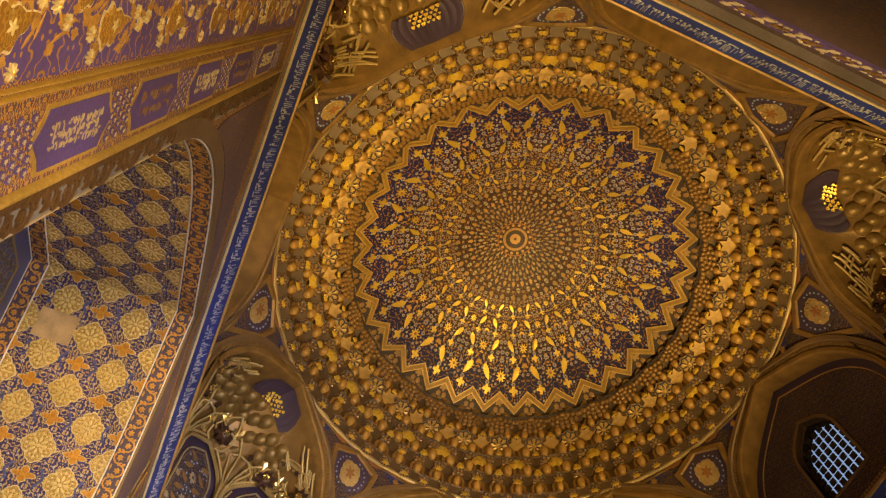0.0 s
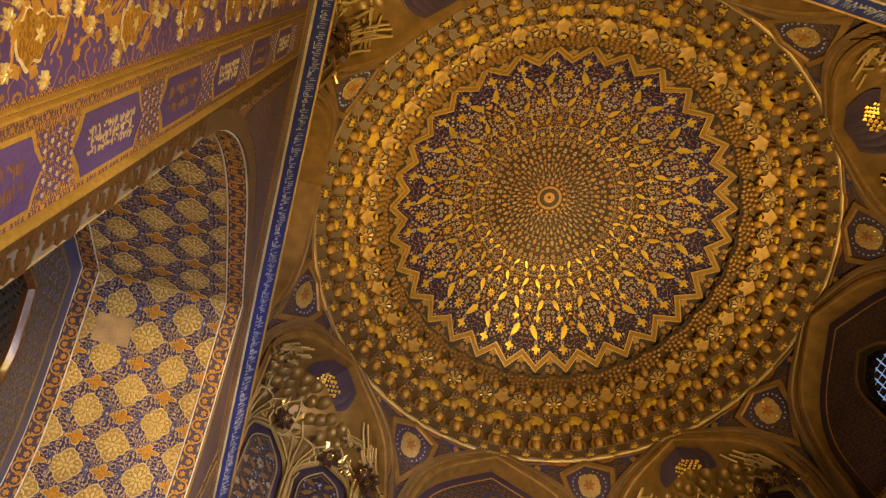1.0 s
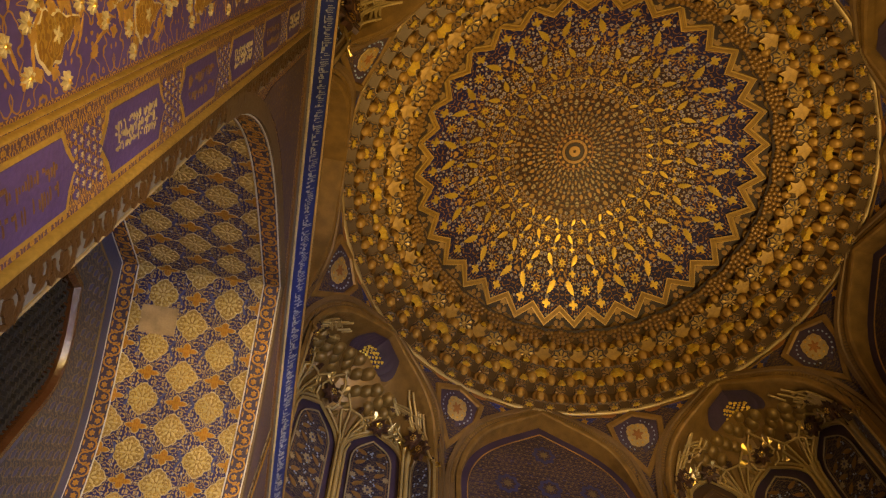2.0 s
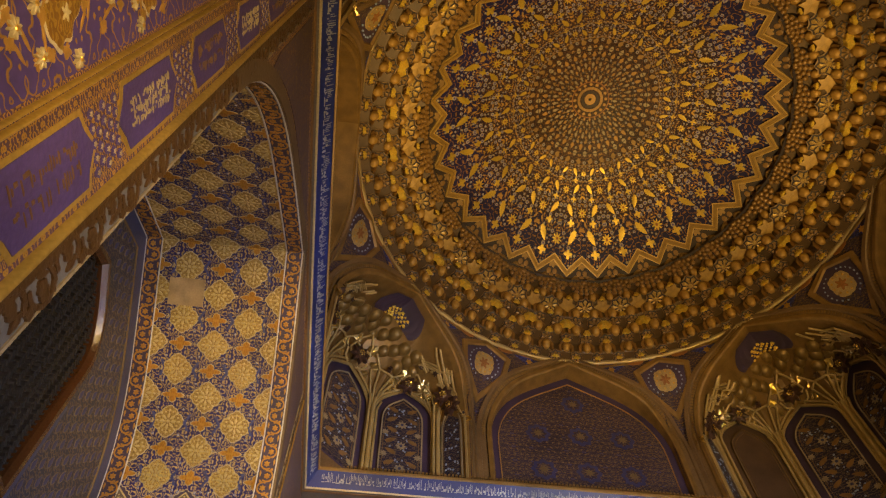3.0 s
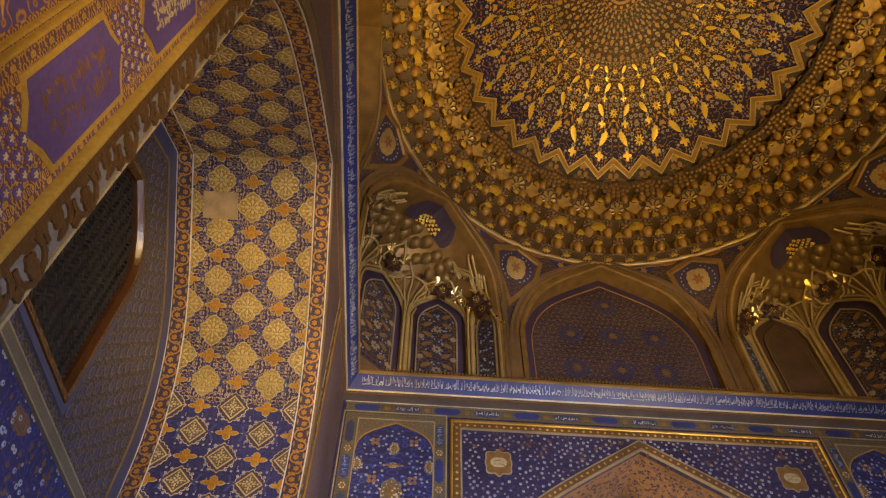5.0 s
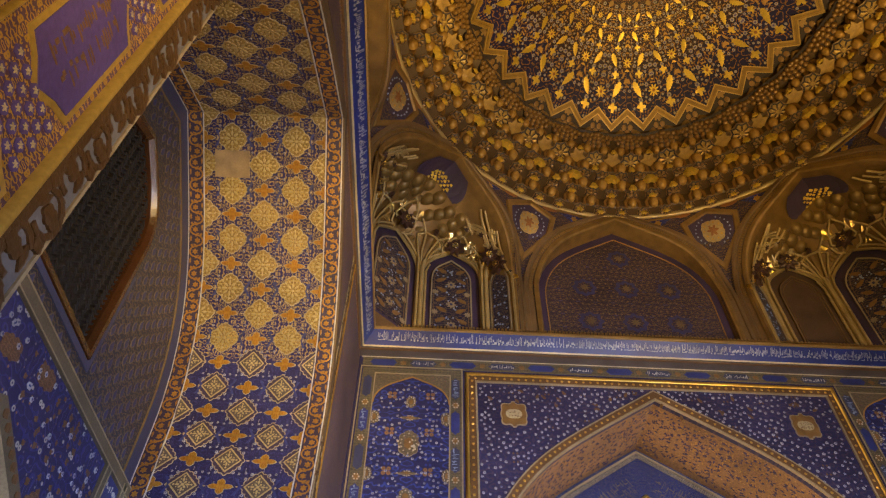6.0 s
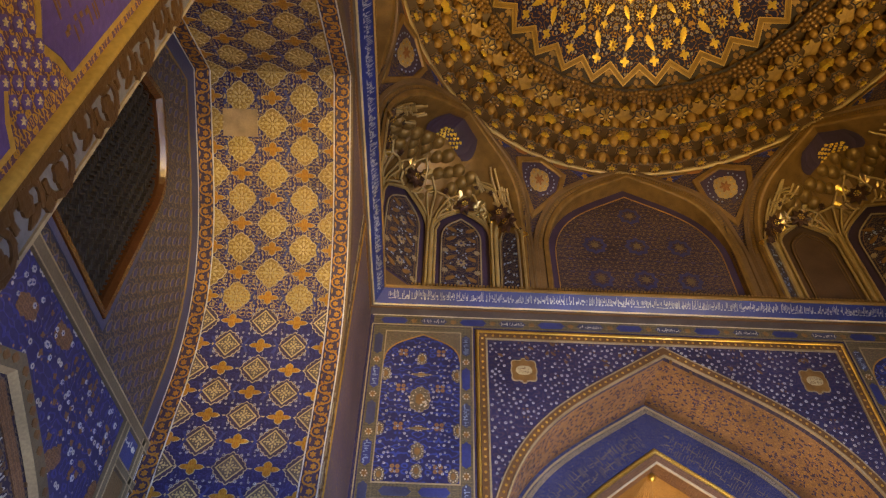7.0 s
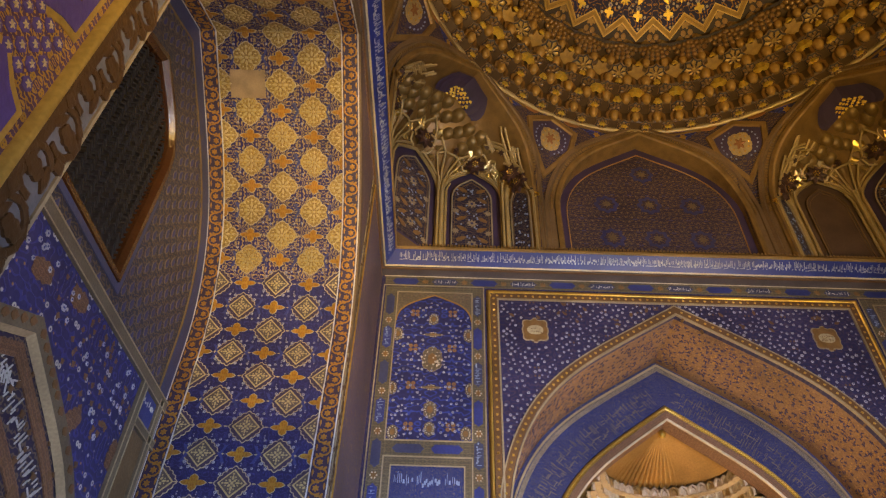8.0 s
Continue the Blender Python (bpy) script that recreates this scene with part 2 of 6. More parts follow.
M["gilt_leaf"] = plain("gilt_leaf", (0.80, 0.55, 0.08), 0.33, 0.6, 0.5)
M["cream_gilt"] = plain("cream_gilt", (0.52, 0.38, 0.17), 0.45, 0.4, 0.4)
M["rosette_gilt"] = plain("rosette_gilt", (0.60, 0.39, 0.11), 0.38, 0.4, 0.4)
M["bulb"] = plain("bulb", (0.46, 0.26, 0.055), 0.52, 0.2, 0.6, 9.0)
# dark bed of the dome tiers: shade of the gaps put into the colour
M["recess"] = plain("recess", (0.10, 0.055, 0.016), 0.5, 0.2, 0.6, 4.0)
# lamp glints painted in: bright yellow base, less metallic than the gilt
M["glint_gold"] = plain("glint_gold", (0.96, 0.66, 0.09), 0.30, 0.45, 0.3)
# shade inside the scale cells, painted as dark brown
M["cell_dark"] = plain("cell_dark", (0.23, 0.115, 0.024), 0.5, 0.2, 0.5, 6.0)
M["cup"] = plain("cup", (0.30, 0.165, 0.045), 0.42, 0.2, 0.4)
M["outline"] = plain("outline", (0.035, 0.02, 0.014), 0.6, 0.0, 0.4)
M["star_gold"] = plain("star_gold", (0.36, 0.21, 0.036), 0.48, 0.25, 0.6, 6.0)
M["lilac"] = plain("lilac", (0.33, 0.29, 0.29), 0.5, 0.0, 0.3)
M["vault_gold"] = plain("vault_gold", (0.25, 0.145, 0.042), 0.42, 0.35, 0.6, 5.0)
M["strut"] = plain("strut", (0.52, 0.37, 0.145), 0.45, 0.25, 0.4)
M["pale_cell"] = plain("pale_cell", (0.28, 0.175, 0.05), 0.40, 0.4, 0.9, 14.0)
M["brown_panel"] = plain("brown_panel", (0.105, 0.06, 0.032), 0.55, 0.0, 0.4, 3.0)
M["rib"] = plain("rib", (0.27, 0.155, 0.042), 0.5, 0.3, 0.9, 5.0)
M["rib_dark"] = plain("rib_dark", (0.20, 0.12, 0.05), 0.55, 0.2, 0.6)
M["violet_dark"] = plain("violet_dark", (0.055, 0.035, 0.075), 0.5, 0.0, 0.5)
M["blue_dim"] = plain("blue_dim", (0.032, 0.034, 0.12), 0.5, 0.0, 0.4)
M["ochre_dim"] = plain("ochre_dim", (0.19, 0.125, 0.05), 0.55, 0.1, 0.4)
M["dark_gloss"] = plain("dark_gloss", (0.065, 0.03, 0.02), 0.35, 0.1, 0.4)
M["cell_gilt"] = plain("cell_gilt", (0.56, 0.38, 0.13), 0.26, 0.7, 0.4)
M["squinch"] = ornate("squinch", (0.27, 0.165, 0.045), (0.46, 0.30, 0.09), (0.50, 0.33, 0.10), (0.14, 0.08, 0.07), 0.12, 0.12, 9, 2, 0.2, 10, 0.3, metal=0.3, relief=0.6)
M["panel_blue"] = ornate("panel_blue", (0.030, 0.024, 0.055), (0.15, 0.11, 0.075), (0.26, 0.22, 0.20), (0.20, 0.12, 0.05), 0.12, 0.14, 8, 2, 0.14, 14, 0.2)


# ---- builders ----
def mk(name, V, F, mat, uv=None, parent=None, smooth=False, label="", category="", kind="", group=""):
    me = bpy.data.meshes.new(name)
    me.from_pydata([(x, y, z + D) for x, y, z in V], [], F)
    if uv is not None:
        lay = me.uv_layers.new(name="UVMap")
        idx = np.empty(len(me.loops), dtype=np.int32)
        me.loops.foreach_get("vertex_index", idx)
        lay.data.foreach_set("uv", np.asarray(uv, dtype=np.float32)[idx].ravel())
    me.materials.append(M[mat])
    if smooth:
        me.polygons.foreach_set("use_smooth", [True] * len(me.polygons))
    me.update()
    ob = new(name, me)
    if parent is not None:
        ob.parent = parent
    return tagged(ob, label, category, group, kind)


def grid(fn, nu, nv, flip=False):
    V, U, F = [], [], []
    for j in range(nv + 1):
        for i in range(nu + 1):
            p, q = fn(i / nu, j / nv)
            V.append(p)
            U.append(q)
    for j in range(nv):
        for i in range(nu):
            a = j * (nu + 1) + i
            f = (a, a + 1, a + nu + 2, a + nu + 1)
            F.append(f[::-1] if flip else f)
    return V, F, U


def side(k, d):
    """Map of a wall: u along it, z up, w into the room. k: 0 north, 1 west, 2 south, 3 east; eighths allowed."""
    a = radians(90 * k)
    c, s = math.cos(a), math.sin(a)
    return lambda u, z, w=0.0: (c * u - s * (d - w), s * u + c * (d - w), z)


def arch(half, zs, za, n=18, shift=0.0, base=None):
    """Four-centred arch from its left foot over the apex to its right foot."""
    P = []
    for i in range(-n, n + 1):
        q = i / n
        u = math.copysign(1 - (1 - abs(q)) ** 1.8, q)
        P.append((shift + half * u, zs + (za - zs) * (1 - 0.5 * abs(u)) * math.sqrt(max(0.0, 1 - abs(u) ** 6))))
    if base is not None:
        P = [(shift - half, base)] + P + [(shift + half, base)]
    return P


def plate(name, outline, holes, mp, thick, mat, parent=None, **tags):
    """A slab in a wall's plane, front at w = 0, that reaches thick metres behind, with holes through it."""
    from mathutils.geometry import tessellate_polygon
    loops = [outline] + holes
    pts = [p for lp in loops for p in lp]
    tri = tessellate_polygon([[Vector((u, z, 0)) for u, z in lp] for lp in loops])
    n = len(pts)
    F = []
    for a, b, c in tri:
        (ax, ay), (bx, by), (cx, cy) = pts[a], pts[b], pts[c]
        if (bx - ax) * (cy - ay) - (by - ay) * (cx - ax) < 0:
            a, b = b, a
        F += [(a, b, c), (c + n, b + n, a + n)]
    o = 0
    for lp in loops:
        for i in range(len(lp)):
            j = (i + 1) % len(lp)
            F.append((o + i, o + j, o + j + n, o + i + n))
        o += len(lp)
    V = [mp(u, z) for u, z in pts] + [mp(u, z, -thick) for u, z in pts]
    return mk(name, V, F, mat, pts + pts, parent, **tags)


def strip(name, path, sec, mp, mat, parent=None, closed=False, smooth=False, **tags):
    """A moulding swept along a path in the wall's plane; sec: (across, proud) points. Across is to the left of the path."""
    n, V, U, F, run = len(path), [], [], [], 0.0
    for i, (u, z) in enumerate(path):
        a = path[i - 1] if (i or closed) else path[i]
        b = path[(i + 1) % n] if (i < n - 1 or closed) else path[i]
        d1, d2 = Vector((u - a[0], z - a[1])), Vector((b[0] - u, b[1] - z))
        d1 = d1.normalized() if d1.length > 1e-9 else d2.normalized()
        d2 = d2.normalized() if d2.length > 1e-9 else d1
        t = (d1 + d2).normalized()
        nx, nz = -t.y, t.x
        stretch = 1 / max(0.45, (nx * -d1.y + nz * d1.x))
        if i:
            run += math.hypot(u - path[i - 1][0], z - path[i - 1][1])
        for s, p in sec:
            V.append(mp(u + nx * s * stretch, z + nz * s * stretch, p))
            U.append((run, s + p))
    k = len(sec)
    for i in range(n if closed else n - 1):
        j = (i + 1) % n
        for q in range(k - 1):
            F.append((i * k + q, j * k + q, j * k + q + 1, i * k + q + 1))
    return mk(name, V, F, mat, U, parent, smooth, **tags)


def flatband(w, p):
    return [(0, 0), (0, p), (w, p), (w, 0)]


def roll(w, p):
    return [(w * (0.5 - 0.5 * math.cos(a)), p * math.sin(a)) for a in [math.pi * i / 6 for i in range(7)]]


def rect(u0, z0, u1, z1):
    return [(u0, z0), (u1, z0), (u1, z1), (u0, z1)]


# ---- the room ----
WN, WW, WE, WS = 4.68, 4.48, 4.55, 4.60
fl = mk("floor", [(-9, -9, -D), (9, -9, -D), (9, 9, -D), (-9, 9, -D)], [(0, 1, 2, 3)], "stone", [(-9, -9), (9, -9), (9, 9), (-9, 9)], kind="structure", label="worn stone floor of the domed hall", category="floor")
N_, W_, S_, E_ = side(0, WN), side(1, WW), side(2, WS), side(3, WE)
AX = 0.33
def skew(P):
    return [(AX + (u - AX) * (2.59 if u < AX else 2.17) / 2.4, z) for u, z in P]
WAO = skew(arch(2.4, 3.7, 6.32, 22, AX))
WA = [(WAO[0][0], -1.84)] + WAO + [(WAO[-1][0], -1.84)]
NA = arch(2.62, 2.75, 6.0, 22, 0.0, -1.84)
wall_w = plate("wall_west", rect(-4.6, -1.85, 4.68, 6.9), [WA], W_, 0.10, "gold_wall", kind="structure", label="west wall with gilded arabesques around a tall arch", category="wall")
wall_n = plate("wall_north", rect(-4.48, -1.85, 4.55, 6.9), [NA], N_, 0.10, "tile_north", kind="structure", label="north wall of blue painted flowers around an arch", category="wall")
wall_s = plate("wall_south", rect(-4.55, -1.85, 4.48, 6.9), [], S_, 0.3, "panel_dark", kind="structure", label="south wall of dark painted plaster", category="wall")
wall_e = plate("wall_east", rect(-4.68, -1.85, 4.60, 6.9), [], E_, 0.3, "tile_blue", kind="structure", label="east wall of blue painted flowers", category="wall")

# west niche
def soffit(name, P, mp, depth, mat, **tags):
    run, V, U, F = 0.0, [], [], []
    for i, (u, z) in enumerate(P):
        if i:
            run += math.hypot(u - P[i - 1][0], z - P[i - 1][1])
        for j in range(5):
            V.append(mp(u, z, -0.1 - (depth - 0.1) * j / 4))
            U.append((run - 9.0, depth * j / 4 - 0.865))
    for i in range(len(P) - 1):
        for j in range(4):
            a = i * 5 + j
            F.append((a, a + 5, a + 6, a + 1))
    return mk(name, V, F, mat, U, None, False, **tags)

soffit("arch_soffit_west", WA, W_, 1.72, "tile_soffit", kind="structure", label="deep arch soffit with pale star medallions on blue", category="arch")
niche_w = plate("niche_wall_west", rect(-2.5, -1.85, 2.7, 6.5), [arch(0.75, 4.65, 5.38, 12, 0.12, 3.33)], side(1, WW + 1.72), 0.2, "tile_olive", kind="structure", label="olive tiled back wall of the west niche", category="wall")
# north niche
soffit("arch_soffit_north", NA, N_, 1.30, "soffit_orange", kind="structure", label="ochre arch soffit with blue blossoms", category="arch")
NB = arch(2.05, 2.2, 5.1, 20, 0.0, -1.84)
niche_n = plate("niche_wall_north", rect(-2.8, -1.85, 2.8, 6.2), [NB], side(0, WN + 1.30), 0.35, "arch_blue", kind="structure", label="blue inscribed arch of the prayer niche", category="wall")

# cornice: soffit, fascia, ledge
def ring_sides(name, prof, mat, parent=None, **tags):
    V, U, F = [], [], []
    k = len(prof)
    cor = [(-1, 1), (1, 1), (1, -1), (-1, -1)]
    run = 0.0
    for c in range(5):
        sx, sy = cor[c % 4]
        acc = 0
        for q, (d, z) in enumerate(prof):
            if q:
                acc += math.hypot(d - prof[q - 1][0], z - prof[q - 1][1])
            V.append((sx * d, sy * d, z))
            U.append((c * 8.6, acc))
    for c in range(4):
        for q in range(k - 1):
            a = c * k + q
            F.append((a, a + k, a + k + 1, a + 1))
    return mk(name, V, F, mat, U, parent, **tags)

cornice = ring_sides("cornice", [(4.85, 6.625), (4.43, 6.60)], "grey", kind="structure", label="projecting cornice with a blue inscription band and gilt lip", category="cornice")
ring_sides("rust_fillet", [(4.50, 6.602), (4.495, 6.59), (4.46, 6.588), (4.455, 6.60)], "rust_dark", cornice)
ring_sides("pale_fillet", [(4.43, 6.60), (4.42, 6.595), (4.405, 6.615)], "cream_gilt_pale", cornice)
ring_sides("inscription_band", [(4.405, 6.615), (4.275, 6.82)], "band_blue", cornice)
ring_sides("gilt_lip", [(4.27, 6.82), (4.25, 6.83), (4.25, 6.87), (4.85, 6.88)], "gilt_dull", cornice)

# zone of transition
APO, RING_R, RING_Z, HP = 4.5, 4.3, 10.0, 4.60
HA = arch(1.58, 8.0, 9.82, 16, 0.0)

def shell(u, z):
    s = max(0.0, min(1.0, (z - 8.3) / (RING_Z - 8.3)))
    s = s * s * (3 - 2 * s)
    return APO + (math.sqrt(RING_R ** 2 - u * u) - APO) * s

def zlow(u):
    if abs(u) >= 1.58:
        return 6.86
    q = abs(u) / 1.58
    return 8.0 + 1.82 * (1 - 0.5 * q) * math.sqrt(max(0.0, 1 - q ** 6))

for k in range(8):
    mp0 = side(k / 2, 0)
    us = sorted({*[1.58 * math.copysign(1 - (1 - abs(i / 16)) ** 1.8, i) for i in range(-16, 17)], -1.864, -1.72, -1.5801, 1.5801, 1.72, 1.864})
    V, U, F = [], [], []
    for u in us:
        zl = zlow(u)
        for j in range(11):
            z = zl + (RING_Z - zl) * j / 10
            V.append(mp0(u, z, -shell(u, z)))
            U.append((u, z))
    for i in range(len(us) - 1):
        for j in range(10):
            a = i * 11 + j
            F.append((a, a + 11, a + 12, a + 1))
    mk("transition_shell", V, F, "panel_dark", U, kind="structure", label="painted shell between the arches under the dome", category="wall")
    if k % 2 == 0:
        plate("hood_panel", rect(-1.9, 6.7, 1.9, 10.0), [], side(k / 2, HP), 0.1, "panel_dark", kind="structure", label="dark blue blind panel in a pointed arch", category="wall")

# dome
def dome_r(z):
    return 3.23 * (max(0.0, (12.8 - z) / 1.55)) ** (1 / 1.66)

def dome_pt(r, th):
    return (r * math.cos(th), r * math.sin(th), 12.8 - 1.55 * (r / 3.23) ** 1.66)

NZ = 32
def lg(r):
    return NZ / (2 * math.pi) * math.log(r)

mk("dome", *[g for g in grid(lambda a, b: (dome_pt(3.3 * (1 - b) + 0.02, -2 * math.pi * a), (a * NZ, lg(3.3 * (1 - b) + 0.02))), 144, 40)][:2], "dome", grid(lambda a, b: (dome_pt(3.3 * (1 - b) + 0.02, -2 * math.pi * a), (a * NZ, lg(3.3 * (1 - b) + 0.02))), 144, 40)[2], smooth=True, kind="structure", label="gilded dome with rings of leaves on dark blue", category="dome")
TIERS = [(4.30 - 0.22 * i, 9.98 + 0.255 * i) for i in range(6)]
prof = []
for i in range(5):
    prof += [TIERS[i], (TIERS[i + 1][0] + 0.03, TIERS[i][1] + 0.02), (TIERS[i + 1][0], TIERS[i][1] + 0.05)]
prof.append(TIERS[5])
V, F = [], []
for i in range(128):
    a = 2 * math.pi * i / 128
    V += [(r * math.cos(a), r * math.sin(a), z) for r, z in prof]
for i in range(128):
    for q in range(len(prof) - 1):
        k = (i + 1) % 128
        F.append((i * len(prof) + q, i * len(prof) + q + 1, k * len(prof) + q + 1, k * len(prof) + q))
# the bed's colour is darkened to stand for shade between the pieces
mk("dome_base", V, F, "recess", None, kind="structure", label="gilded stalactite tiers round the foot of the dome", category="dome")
# unseen flat sheet over the dome, added to block the sky
mk("roof", [(-9, -9, 13.5), (9, -9, 13.5), (9, 9, 13.5), (-9, 9, 13.5)], [(3, 2, 1, 0)], "plaster", kind="structure", label="unseen flat roof added to keep sky light out", category="roof")

# ---- motifs ----
def mesh0(name, V, F, mat, smooth=False, uv=None):
    me = bpy.data.meshes.new(name)
    me.from_pydata(V, [], F)
    if uv is not None:
        lay = me.uv_layers.new(name="UVMap")
        idx = np.empty(len(me.loops), dtype=np.int32)
        me.loops.foreach_get("vertex_index", idx)
        lay.data.foreach_set("uv", np.asarray(uv, dtype=np.float32)[idx].ravel())
    me.materials.append(M[mat])
    if smooth:
        me.polygons.foreach_set("use_smooth", [True] * len(me.polygons))
    me.update()
    return me


def put(name, me, at, right, upw, parent, scale=1.0, label=""):
    """One piece at a place; right and upw span its face, which looks along right x upw."""
    r = Vector(right).normalized()
    f = r.cross(Vector(upw)).normalized()
    u = f.cross(r)
    m = Matrix(((r.x, u.x, f.x, at[0]), (r.y, u.y, f.y, at[1]), (r.z, u.z, f.z, at[2] + D), (0, 0, 0, 1)))
    ob = new(name, me)
    ob.parent = parent
    ob.matrix_basis = m @ Matrix.Scale(scale, 4)
    return tagged(ob, label)


def polar(fn, n):
    return [(fn(2 * math.pi * i / n) * math.cos(2 * math.pi * i / n), fn(2 * math.pi * i / n) * math.sin(2 * math.pi * i / n)) for i in range(n)]


def star(n, r1, r2):
    return [((r1 if i % 2 == 0 else r2) * math.cos(math.pi * i / n), (r1 if i % 2 == 0 else r2) * math.sin(math.pi * i / n)) for i in range(2 * n)]


def medallion_shape(r):
    return polar(lambda a: r * (0.86 + 0.10 * math.cos(4 * a) + 0.07 * abs(math.cos(6 * a))), 48)


def cross_shape(a, b):
    return polar(lambda t: 1.0 / (((abs(math.cos(t)) / a) ** 1.1 + (abs(math.sin(t)) / b) ** 1.1) ** 0.9) * (0.85 + 0.15 * math.cos(8 * t)), 32)


def leaf_shape(length, w):
    P = []
    for i in range(9):
        x = i / 8
        P.append((length * (x - 0.5), w * math.sin(math.pi * x ** 0.8) * (1 + 0.18 * (i % 2))))
    return P + [(x, -y) for x, y in P[-2:0:-1]]


def solid(shapes, fn, t=0.006, drop=0.0):
    """Thin raised plaques: fn maps (a, b, height) to space. Returns vertices and faces."""
    V, F, U = [], [], []
    for ca, cb, rot, shp in shapes:
        c, s = math.cos(rot), math.sin(rot)
        pts = [(ca + c * a - s * b, cb + s * a + c * b) for a, b in shp]
        o, n = len(V), len(pts)
        V += [fn(ca, cb, t)] + [fn(ca + (a - ca) * 0.55, cb + (b - cb) * 0.55, t) for a, b in pts] + [fn(a, b, t * 0.8) for a, b in pts] + [fn(a, b, -0.004) for a, b in pts]
        U += [(ca, cb)] + [(ca + (a - ca) * 0.55, cb + (b - cb) * 0.55) for a, b in pts] + pts + pts
        for i in range(n):
            j = (i + 1) % n
            F += [(o, o + 1 + i, o + 1 + j), (o + 1 + i, o + 1 + n + i, o + 1 + n + j, o + 1 + j), (o + 1 + n + i, o + 1 + 2 * n + i, o + 1 + 2 * n + j, o + 1 + n + j)]
    return V, F, U


def plaque(name, shapes, fn, mat, parent, t=0.006, label="", kind="", origin=(0.0, 0.0)):
    V, F, U = solid(shapes, fn, t)
    U = [(a - origin[0], b - origin[1]) for a, b in U]
    return mk(name, V, F, mat, U, parent, label=label, kind=kind)


def toothed_bud(r):
    """Small three-lobed bud."""
    return polar(lambda a: r * (0.45 + 0.30 * math.cos(a) + 0.14 * math.cos(5 * a)), 30)


def ringshape(r):
    return polar(lambda a: r * (0.88 + 0.12 * math.cos(6 * a)), 12)


def cartouche(l, w):
    """A long panel with stepped ends, lying along its first axis."""
    h, e = w / 2, min(w * 0.5, l * 0.12)
    return [(-l / 2 + e, -h), (l / 2 - e, -h), (l / 2 - e * 0.7, -h * 0.55), (l / 2, 0), (l / 2 - e * 0.7, h * 0.55), (l / 2 - e, h), (-l / 2 + e, h), (-l / 2 + e * 0.7, h * 0.55), (-l / 2, 0), (-l / 2 + e * 0.7, -h * 0.55)]


def bars(rng, u0, u1, z0, z1, step, vertical=False, dense=0.85):
    """Plain strokes standing for writing that cannot be read."""
    out, u = [], u0
    h = z1 - z0
    while u < u1:
        if rng.random() < dense:
            w = step * rng.uniform(0.22, 0.5)
            a, b = sorted((rng.uniform(0, 0.35), rng.uniform(0.55, 1.0)))
            if rng.random() < 0.3:
                w, b = step * rng.uniform(0.8, 1.3), a + 0.22
            p = [(u, z0 + a * h), (u + w, z0 + a * h), (u + w, z0 + b * h), (u, z0 + b * h)]
            if vertical:
                p = [(q[1], q[0]) for q in p][::-1]
            cx, cy = sum(q[0] for q in p) / 4, sum(q[1] for q in p) / 4
            out.append((cx, cy, 0.0, [(q[0] - cx, q[1] - cy) for q in p]))
        u += step
    return out


rng = random.Random(7)

# ---- west wall ----
def wfn(a, b, w):
    return W_(a, b, w)

for u0, u1 in ((-2.41, -2.262), (2.505, 2.65)):
    strip("relief_band", [(u0, -1.84), (u0, 6.5)], [(0, 0.004), (0, 0.012), (u0 - u1, -0.012 + 0.02), (u0 - u1, 0.0)], W_, "band_grey", wall_w, label="grey and brown carved scroll band")
    mid, cur, lob = (u0 + u1) / 2, [], []
    for i in range(46):
        z = -1.0 + 0.165 * i
        sg = 1 if i % 2 else -1
        lob.append((mid + sg * 0.022, z, 0, polar(lambda t: 0.040 * (0.7 + 0.14 * math.cos(2 * t) + 0.2 * abs(math.sin(3 * t + 0.4))), 30)))
        lob.append((mid - sg * 0.045, z + 0.075, 0.5 * sg, polar(lambda t: 0.024 * (0.7 + 0.3 * abs(math.cos(2 * t))), 20)))
        for q in range(8):
            t = -0.5 + 3.7 * q / 7
            cur.append((mid + sg * 0.010 + sg * 0.056 * math.sin(t), z + 0.070 * math.cos(t), math.atan2(-math.sin(t), sg * math.cos(t)), [(-0.022, -0.009), (0.022, -0.011), (0.022, 0.011), (-0.022, 0.009)]))
        cur.append((mid - sg * 0.03, z + 0.01, radians(70) * sg, leaf_shape(0.08, 0.014)))
    bf = lambda a, b, w: W_(a, b, w + 0.011)
    strip("brown_margin", [(u0, -1.84), (u0, 6.5)], [(-0.004, 0.010), (-0.004, 0.018), (-0.040, 0.016), (-0.040, 0.008)], W_, "band_brown", wall_w)
    plaque("scroll_palmettes", lob, bf, "band_brown", wall_w, 0.010, kind="stuff")
    plaque("scroll_vine", cur, bf, "band_brown", wall_w, 0.008, kind="stuff")
    for e in (u0 - 0.002, u1 - 0.012):
        strip("edge_line", [(e, -1.84), (e, 6.5)], [(0.0, 0.008), (0.0, 0.016), (-0.012, 0.016), (-0.012, 0.008)], W_, "cream_dull", wall_w)
strip("gilt_moulding", [(-2.41, -1.84), (-2.41, 6.5)], [(0.0, 0.0), (0.0, 0.022), (0.008, 0.03), (0.024, 0.026), (0.030, 0.0)], W_, "gilt_strip", wall_w, smooth=True)
strip("gilt_moulding", [(2.69, -1.84), (2.69, 6.5)], roll(0.035, 0.03), W_, "gilt", wall_w, smooth=True)
strip("gilt_moulding", [(-2.80, -1.84), (-2.80, 6.5)], roll(0.018, 0.022), W_, "gilt_strip", wall_w, smooth=True)
strip("gilt_moulding", [(-2.83, -1.84), (-2.83, 6.5)], roll(0.013, 0.02), W_, "gilt_strip", wall_w, smooth=True)
